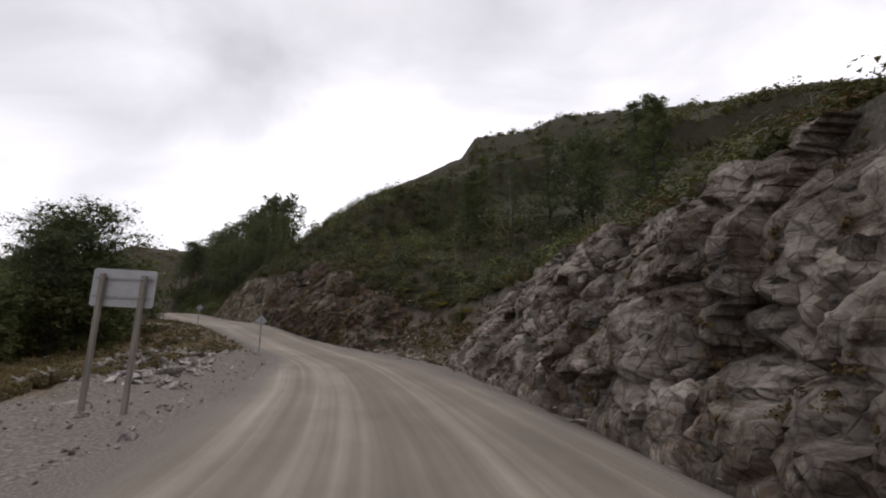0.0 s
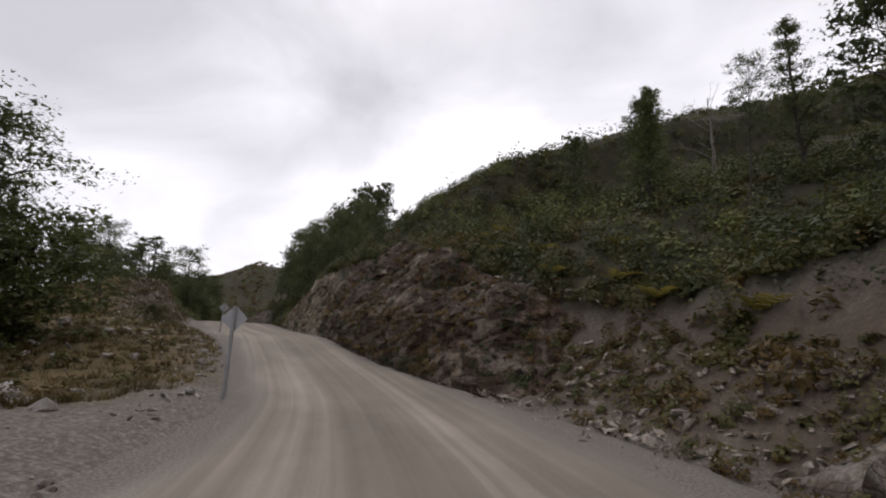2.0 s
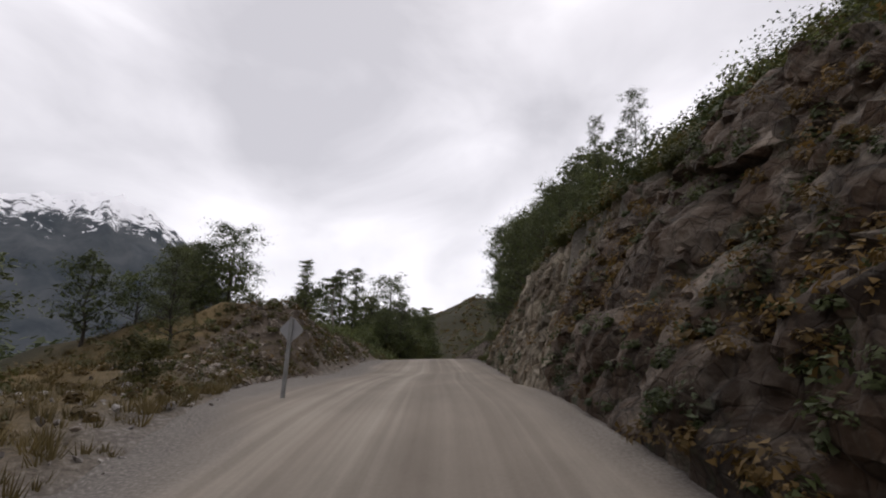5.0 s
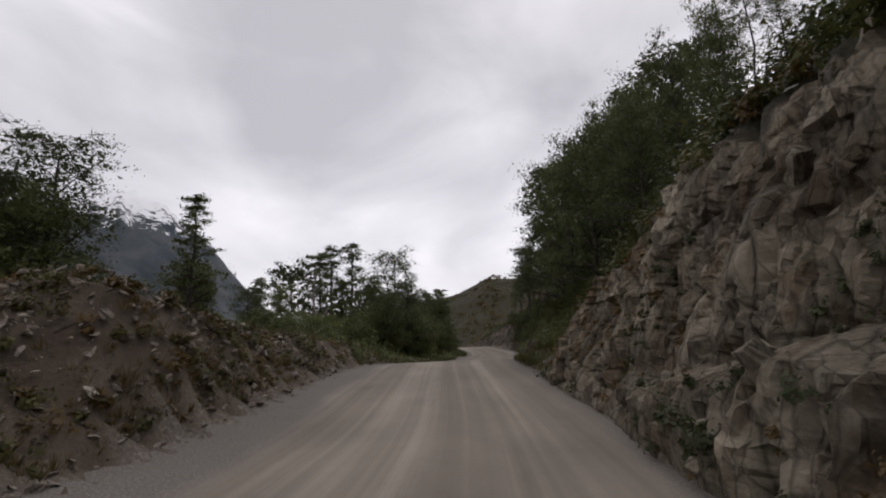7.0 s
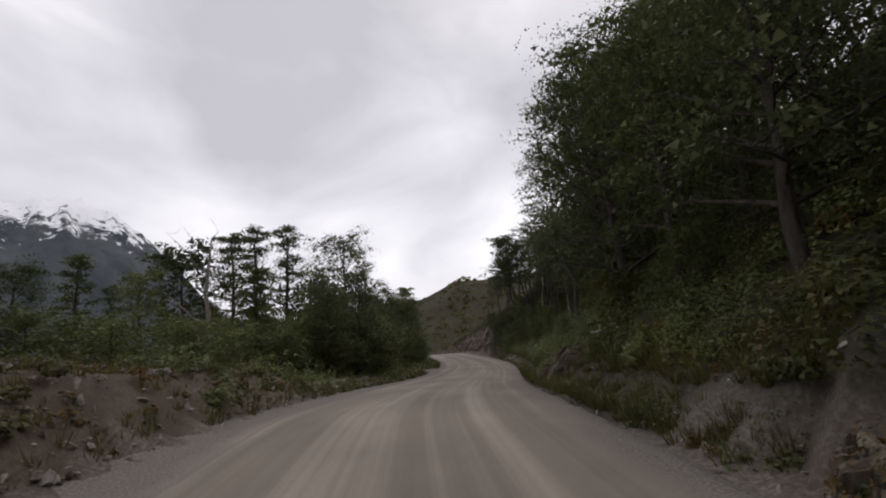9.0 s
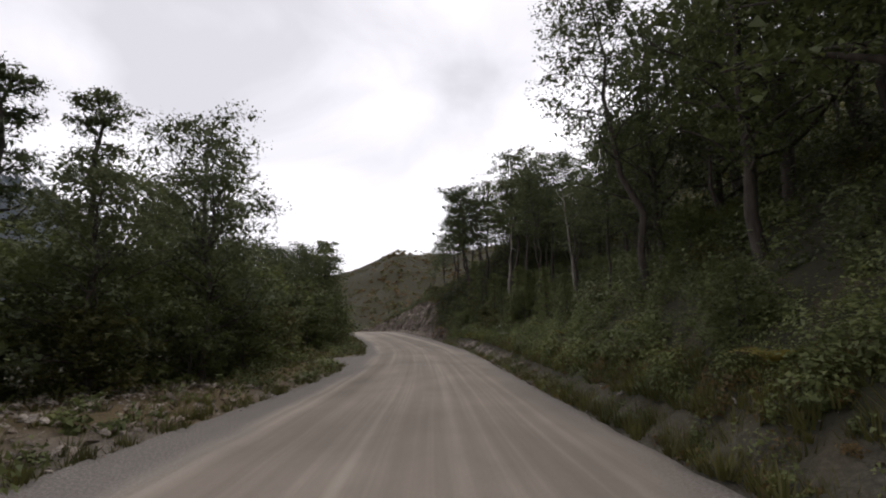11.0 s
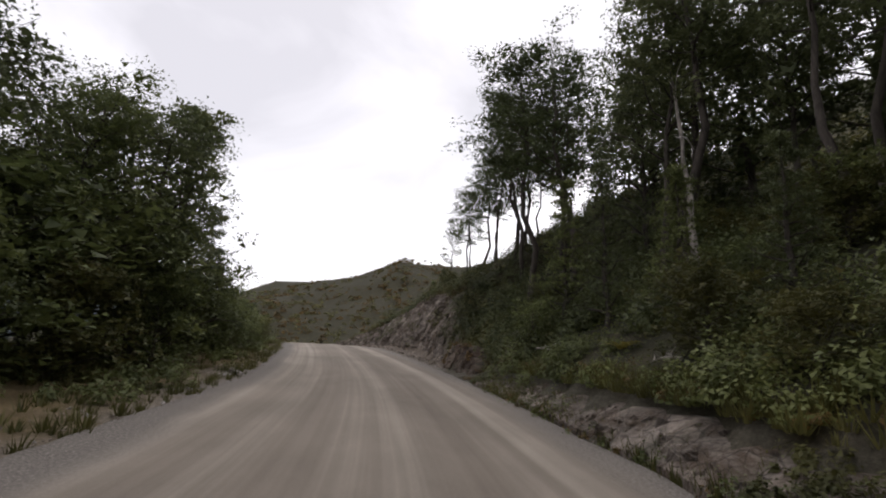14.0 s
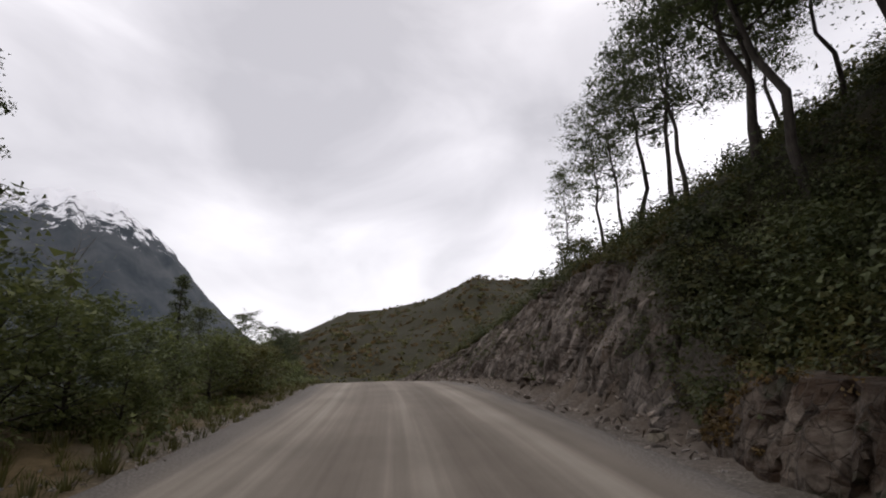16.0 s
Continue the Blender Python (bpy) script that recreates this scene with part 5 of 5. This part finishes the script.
cover("forest_undergrowth", 750, 59, 123, 6.2, 16, 1.0, (0.6, 1.5), 0.055, 150, LEAF_GREEN, "dense green undergrowth on the forest slope", "undergrowth", 8, 1.0)
cover("forest_shrubs", 400, 59, 123, 6.0, 15, 1.0, (0.8, 1.9), 0.065, 170, LEAF_DARK, "dark shrubs on the forest slope", "undergrowth", 48, 1.1)
cover("cut_top_scrub", 700, 112, 160, 5.4, 20, 1.0, (0.6, 1.5), 0.06, 130, LEAF_OLIVE, "scrub on the slope above the rock cut", "scrub", 28, 0.9)
cover("cut_top_bushes", 520, 112, 150, 5.6, 18, 1.0, (0.8, 2.0), 0.06, 160, LEAF_SHADE, "dark green bushes above the rock cut", "scrub", 38, 1.0)
cover("cut_side_bushes", 260, 112, 124.6, 4.9, 9.5, 1.0, (0.6, 1.5), 0.05, 190, LEAF_SHADE, "dark green bushes beside the rock step", "scrub", 37, 1.0)
cover("cut_side_ferns", 220, 112, 124.4, 4.7, 8, 1.0, (0.4, 1.0), 0.045, 110, LEAF_OLIVE, "olive ferns and heath beside the rock step", "scrub", 36, 0.9)
cover("dirt_slope_weeds", 160, 18.5, 27, 4.2, 6.8, 0.6, (0.2, 0.6), 0.045, 60, LEAF_OLIVE, "weeds on the dirt slope", "plants", 74, 0.8)
cover("dirt_slope_litter", 160, 18.5, 27, 4.0, 6.8, 0.8, (0.15, 0.45), 0.045, 50, LEAF_RUST, "brown litter on the dirt slope", "plants", 75, 0.6)
cover("bank_ferns", 900, 59, 114.5, 2.95, 5.5, 1.0, (0.2, 0.6), 0.03, 75, LEAF_GREEN, "low ferns and weeds on the roadside bank", "ferns", 39, 0.9)
cover("bank_litter", 740, 59, 115, 2.85, 4.8, 1.0, (0.15, 0.4), 0.03, 50, LEAF_RUST, "brown dead fern litter on the bank", "ferns", 40, 0.7)
cover("mound_weeds", 330, 43, 72, -4.6, -9, 1.0, (0.2, 0.6), 0.05, 60, LEAF_OLIVE, "weeds growing on the earth mound", "plants", 41, 0.9)
cover("mound_litter", 260, 43, 72, -4.4, -8, 1.0, (0.15, 0.4), 0.045, 50, LEAF_RUST, "dry brown weeds on the earth mound", "plants", 42)
cover("slope_woods", 1200, 90, 180, 16, 70, 1.0, (1.2, 3.0), 0.2, 55, LEAF_OLIVE, "shrubs on the upper slope", "scrub", 29, 0.9)
cover("verge_plants", 800, 64, 175, -4.2, -12, 1.2, (0.4, 1.2), 0.055, 110, LEAF_GREEN, "green weeds and low shrubs along the verge", "plants", 10, 0.9)
cover("field_weeds", 450, -5, 60, -4.0, -16, 1.2, (0.2, 0.6), 0.045, 60, LEAF_OLIVE, "green weeds among the dry grass", "plants", 20, 0.8)
cover("field_heath", 700, 8, 60, -3.6, -14, 1.2, (0.2, 0.55), 0.045, 60, LEAF_RUST, "orange-brown heath in the field", "plants", 21, 0.8)
cover("far_woods", 1500, 0, 150, 60, 230, 1.0, (3.0, 6.0), 0.6, 30, LEAF_OLIVE, "woods on the far hillside", "woods", 12)
cover("valley_woods", 550, -15, 60, -18, -45, 1.0, (2.0, 5.0), 0.24, 80, LEAF_DARK, "dark woods below the road", "woods", 13, 0.9)


def clinging(name, face, n, size, leaf, per, material, label, seed):
    """Small plants rooted in the cracks of a rock face."""
    r_ = np.random.RandomState(seed)
    p = FACE_PLACES[face]
    keep = fractal(p[:, 0] / 1.6, p[:, 1] / 1.6, p[:, 2] / 1.6 + seed, 3) > 0.05
    p = p[keep]
    p = p[r_.randint(0, len(p), n)]
    return scrub_cloud(name, p, size[0] + (size[1] - size[0]) * r_.rand(n) ** 2, leaf, per, material, label, "plants", seed, 0.8)


clinging("face_litter", "rock_face_brown", 420, (0.15, 0.5), 0.035, 60, LEAF_RUST, "brown dead plants clinging to the rock face", 81)
clinging("face_weeds", "rock_face_brown", 330, (0.12, 0.45), 0.032, 60, LEAF_SHADE, "dark green weeds and moss clinging to the rock face", 82)
clinging("tan_face_weeds", "rock_face_tan", 200, (0.1, 0.35), 0.03, 55, LEAF_SHADE, "green weeds in the cracks of the rock face", 83)
clinging("tan_face_litter", "rock_face_tan", 150, (0.1, 0.35), 0.03, 50, LEAF_RUST, "brown weeds in the cracks of the rock face", 84)
clinging("grey_face_weeds", "rock_face_grey", 260, (0.1, 0.35), 0.03, 50, LEAF_RUST, "brown weeds on the ledges of the grey rock face", 85)
clinging("column_weeds", "rock_face_columns", 260, (0.12, 0.4), 0.035, 45, LEAF_OLIVE, "weeds in the joints of the rock cut", 86)
clinging("step_weeds", "rock_step", 60, (0.12, 0.35), 0.03, 50, LEAF_RUST, "brown weeds on the rock step", 87)
clinging("ledge_weeds", "rock_ledge", 300, (0.12, 0.4), 0.03, 45, LEAF_OLIVE, "weeds on the low rock ledge", 88)
clinging("outcrop_weeds", "rock_outcrop", 90, (0.12, 0.4), 0.03, 50, LEAF_GREEN, "green weeds on the rock outcrop", 89)


# fern clumps with arching yellow fronds on the hillside
def fern(s, d, size, seed):
    r = np.random.RandomState(seed)
    x, y, _ = along(s, d)
    ob = new("fern")
    ob.matrix_world = pose(x, y, ground_height(x, y) + 0.1)
    for k in range(9):
        az = k * 0.7 + r.rand() * 0.4
        a = np.linspace(0, 1, 9)
        ln = size * r.uniform(0.8, 1.15)
        stem = np.stack([np.cos(az) * a * ln, np.sin(az) * a * ln, ln * (0.95 * a - 0.7 * a * a)], 1)
        vs, fs = [], []
        for i in range(1, 9):
            wl_ = 0.22 * ln * (1 - (a[i] - 0.35) ** 2 * 2.2)
            for sd_ in (-1, 1):
                side = np.array([-np.sin(az), np.cos(az), -0.15]) * sd_ * wl_
                fw_ = (stem[i] - stem[i - 1]) * 0.42
                q = len(vs)
                vs += [stem[i] - fw_, stem[i] + fw_, stem[i] + side + fw_ * 0.8]
                fs.append((q, q + 1, q + 2))
        f_ = new("frond", mesh_of("frond", vs, fs, LEAF_FERN))
        f_.parent = ob
    return tagged(ob, "yellow-green fern clump with arching fronds", "fern", "ferns")


for k, (s, d) in enumerate(((22, 7.2), (24.2, 7.0), (26, 7.6), (27.5, 6.6), (29.5, 7.4), (30.5, 6.4), (20, 8.4), (33, 7.2), (36, 7.4), (17.5, 8.6), (23, 9.4), (28, 9.6), (34.5, 9.0), (13, 7.6), (9.5, 7.2), (82, 5.2), (88, 5.0), (94, 5.6), (76, 4.4), (100, 5.4), (108, 5.2))):
    fern(s, d, 0.85 if k < 15 else 0.55, 300 + k)


def polar_cover(name, n, az0, az1, r0, r1, size, leaf, per, material, label, seed):
    r_ = np.random.RandomState(seed)
    a, q = np.radians(r_.uniform(az0, az1, n)), r_.uniform(r0, r1, n)
    p = np.stack([-57 - q * np.sin(a), 97 + q * np.cos(a), 0 * q], 1)
    p[:, 2] = land(p[:, 0], p[:, 1])[0] - 0.3
    return scrub_cloud(name, p, size[0] + (size[1] - size[0]) * r_.rand(n) ** 2, leaf, per, material, label, "scrub", seed, 0.5)


polar_cover("ridge_scrub", 2200, 8, 80, 60, 250, (1.3, 3.4), 0.33, 34, LEAF_OLIVE, "olive scrub on the low ridge ahead", 33)
polar_cover("ridge_heath", 1500, 8, 70, 90, 250, (1.2, 3.2), 0.4, 30, LEAF_RUST, "brown heath on the low ridge ahead", 34)
p, s_, d_ = scatter(rng, 5200, -6, 58, -2.6, -14, 1.1, 0.3)
grass_cloud("dry_grass", p, 0.08 + 0.17 * rng.rand(len(p)), 16, GRASS_DRY, "dry yellow-brown grass in the field", "grass", 9, 1.1, 0.012)
p, s_, d_ = scatter(rng, 2600, 60, 175, -3.4, -8, 1.3, 0.1)
grass_cloud("verge_grass", p, 0.1 + 0.2 * rng.rand(len(p)), 16, LEAF_OLIVE, "green grass along the verge", "grass", 22, 1.0, 0.016)
p, s_, d_ = scatter(rng, 2800, 59, 112, 2.8, 4.6, 1.0)
p = p[d_ > lerp_table(s_, RIGHT, 1) + 0.05]
grass_cloud("bank_grass", p, 0.12 + 0.25 * rng.rand(len(p)), 16, LEAF_OLIVE, "grass along the foot of the bank", "grass", 23, 1.0, 0.016)

# ---- loose stones ----
def strew(name, n, s0, s1, d0, d1, size, material, label, seed, shapes, power=1.0, flat=0.7, lift=0.0):
    r = np.random.RandomState(seed)
    p, s_, d_ = scatter(r, n, s0, s1, d0, d1, power)
    k = size[0] + (size[1] - size[0]) * r.rand(n) ** 3
    p[:, 2] += k * 0.12 + lift
    return rubble(name, p, k[:, None] * np.stack([1 + 0.5 * r.rand(n), 0.7 + 0.4 * r.rand(n), flat * (0.6 + 0.6 * r.rand(n))], 1), material, label, seed, shapes)


strew("shoulder_stones", 3000, -6, 45, -2.4, -7.5, (0.02, 0.15), STONE_PALE, "scattered grey stones on the gravel shoulder", 50, ROUND_STONES)
strew("field_stones", 350, 12, 45, -5, -12, (0.05, 0.35), STONE_PALE, "pale stones lying in the dry grass", 51, SHARDS)
strew("stone_heap", 1000, 13, 24.5, -4.2, -7.6, (0.1, 0.46), STONE_PALE, "heap of pale broken stones beside the road", 52, SHARDS)
strew("foot_rubble", 1500, -8, 60, 2.5, 4.2, (0.02, 0.2), STONE_PALE, "broken stones along the foot of the rock face", 53, SHARDS)
strew("dirt_slope_rubble", 2600, 16.5, 29, 3.3, 6.6, (0.02, 0.26), STONE_TAN, "rubble lying on the dirt slope", 54, SHARDS, lift=0.05)
strew("mound_rubble", 3200, 43, 62, -4.2, -7.5, (0.03, 0.26), STONE_TAN, "broken stones covering the earth mound", 55, SHARDS, lift=0.06)
strew("bank_rubble", 1500, 58, 77, -4.0, -7.0, (0.03, 0.18), STONE_TAN, "stones on the low earth bank", 56, SHARDS, lift=0.05)
strew("verge_stones", 1100, 70, 150, -3.1, -4.6, (0.015, 0.1), STONE_PALE, "small stones along the road's edge", 57, ROUND_STONES)
strew("ditch_stones", 1100, 60, 150, 2.6, 4.2, (0.015, 0.14), STONE_PALE, "small stones along the ditch", 58, SHARDS)


strew("edge_gravel", 2600, -4, 62, 2.2, 4.4, (0.012, 0.07), STONE_PALE, "loose gravel along the inner edge of the road", 61, SHARDS, lift=0.12)
strew("berm_gravel", 2600, 44, 140, -2.9, -4.4, (0.012, 0.08), STONE_TAN, "low berm of gravel graded to the road's edge", 62, SHARDS, lift=0.06)
strew("cut_rubble", 1300, 120, 152, 3.1, 4.8, (0.03, 0.26), STONE_TAN, "fallen stones along the foot of the columnar cut", 63, SHARDS, lift=0.08)
strew("pullout_stones", 1100, 92, 101.5, -3.2, -8.2, (0.015, 0.1), STONE_PALE, "gravel and small stones on the roadside pullout", 59, SHARDS, lift=0.11)
strew("verge_rubble", 1300, 75, 84, -4.4, -8.2, (0.03, 0.2), STONE_TAN, "broken stones heaped on the low verge", 64, SHARDS, lift=0.1)
strew("bench_rubble", 500, 40.5, 52, 2.3, 3.2, (0.03, 0.3), STONE_TAN, "fallen stones at the foot of the tan rock face", 60, SHARDS)


# ---- boulders that stand out ----
def boulder(s, d, size, material, label, seed, shapes, yaw=0.0):
    x, y, zr = along(s, d)
    z = max(ground_height(x, y), float(zr) if -2.0 < d < 2.2 else -99)
    return single_stone("boulder", (x, y, z + size[2] * 0.18), size, material, label, seed, shapes, "boulder", "boulders", turn=(4, 6, yaw))


PALE_BOULDER = "pale grey boulder lying on the roadside"
for k, (s, d, size) in enumerate((
    (10.7, -5.5, (0.8, 0.4, 0.3)), (7.4, -3.4, (0.35, 0.25, 0.22)), (9.6, -5.0, (0.4, 0.3, 0.2)), (21.9, -5.0, (0.45, 0.4, 0.4)), (21.9, -3.9, (0.6, 0.3, 0.25)), (34.7, -5.6, (0.5, 0.4, 0.4)),
    (34.9, -6.2, (0.6, 0.45, 0.4)), (29.7, -5.2, (0.35, 0.3, 0.25)), (29.7, -4.6, (0.3, 0.25, 0.22)), (28.6, -3.0, (0.4, 0.3, 0.3)), (24.6, -2.7, (0.25, 0.2, 0.15)), (37.7, -8.0, (0.8, 0.6, 0.6)),
    (34.2, -6.4, (0.5, 0.4, 0.35)), (34.3, -3.3, (0.5, 0.25, 0.2)), (22.4, 3.5, (0.35, 0.28, 0.2)), (29.7, 2.6, (0.22, 0.2, 0.16)), (31.0, 2.5, (0.3, 0.25, 0.22)), (31.7, 2.5, (0.35, 0.3, 0.25)),
    (7.7, 3.6, (0.7, 0.3, 0.2)), (57.6, -4.8, (0.3, 0.3, 0.25)), (60.5, -4.4, (0.35, 0.3, 0.25)), (64.2, -5.3, (0.45, 0.35, 0.3)), (76.6, -6.0, (0.4, 0.3, 0.3)), (113.2, -3.8, (0.6, 0.35, 0.25)),
    (112.4, -3.9, (0.4, 0.3, 0.2)), (96.8, -4.8, (0.25, 0.2, 0.15)), (38.0, -6.2, (0.6, 0.3, 0.3)), (38.8, -6.9, (0.5, 0.35, 0.3)), (45.5, 2.6, (1.2, 0.5, 0.3)),
)):
    boulder(s, d, size, STONE_PALE, PALE_BOULDER, 100 + k, ROUND_STONES if k % 3 else SHARDS, k * 47)
for k, (s, d, size) in enumerate(((122.0, 4.0, (0.6, 0.5, 0.4)), (121.4, 3.8, (0.4, 0.35, 0.3)), (111.0, 3.9, (0.6, 0.4, 0.2)))):
    boulder(s, d, size, ROCK_TAN, "brown angular boulder at the foot of the bank", 140 + k, SHARDS, k * 61)
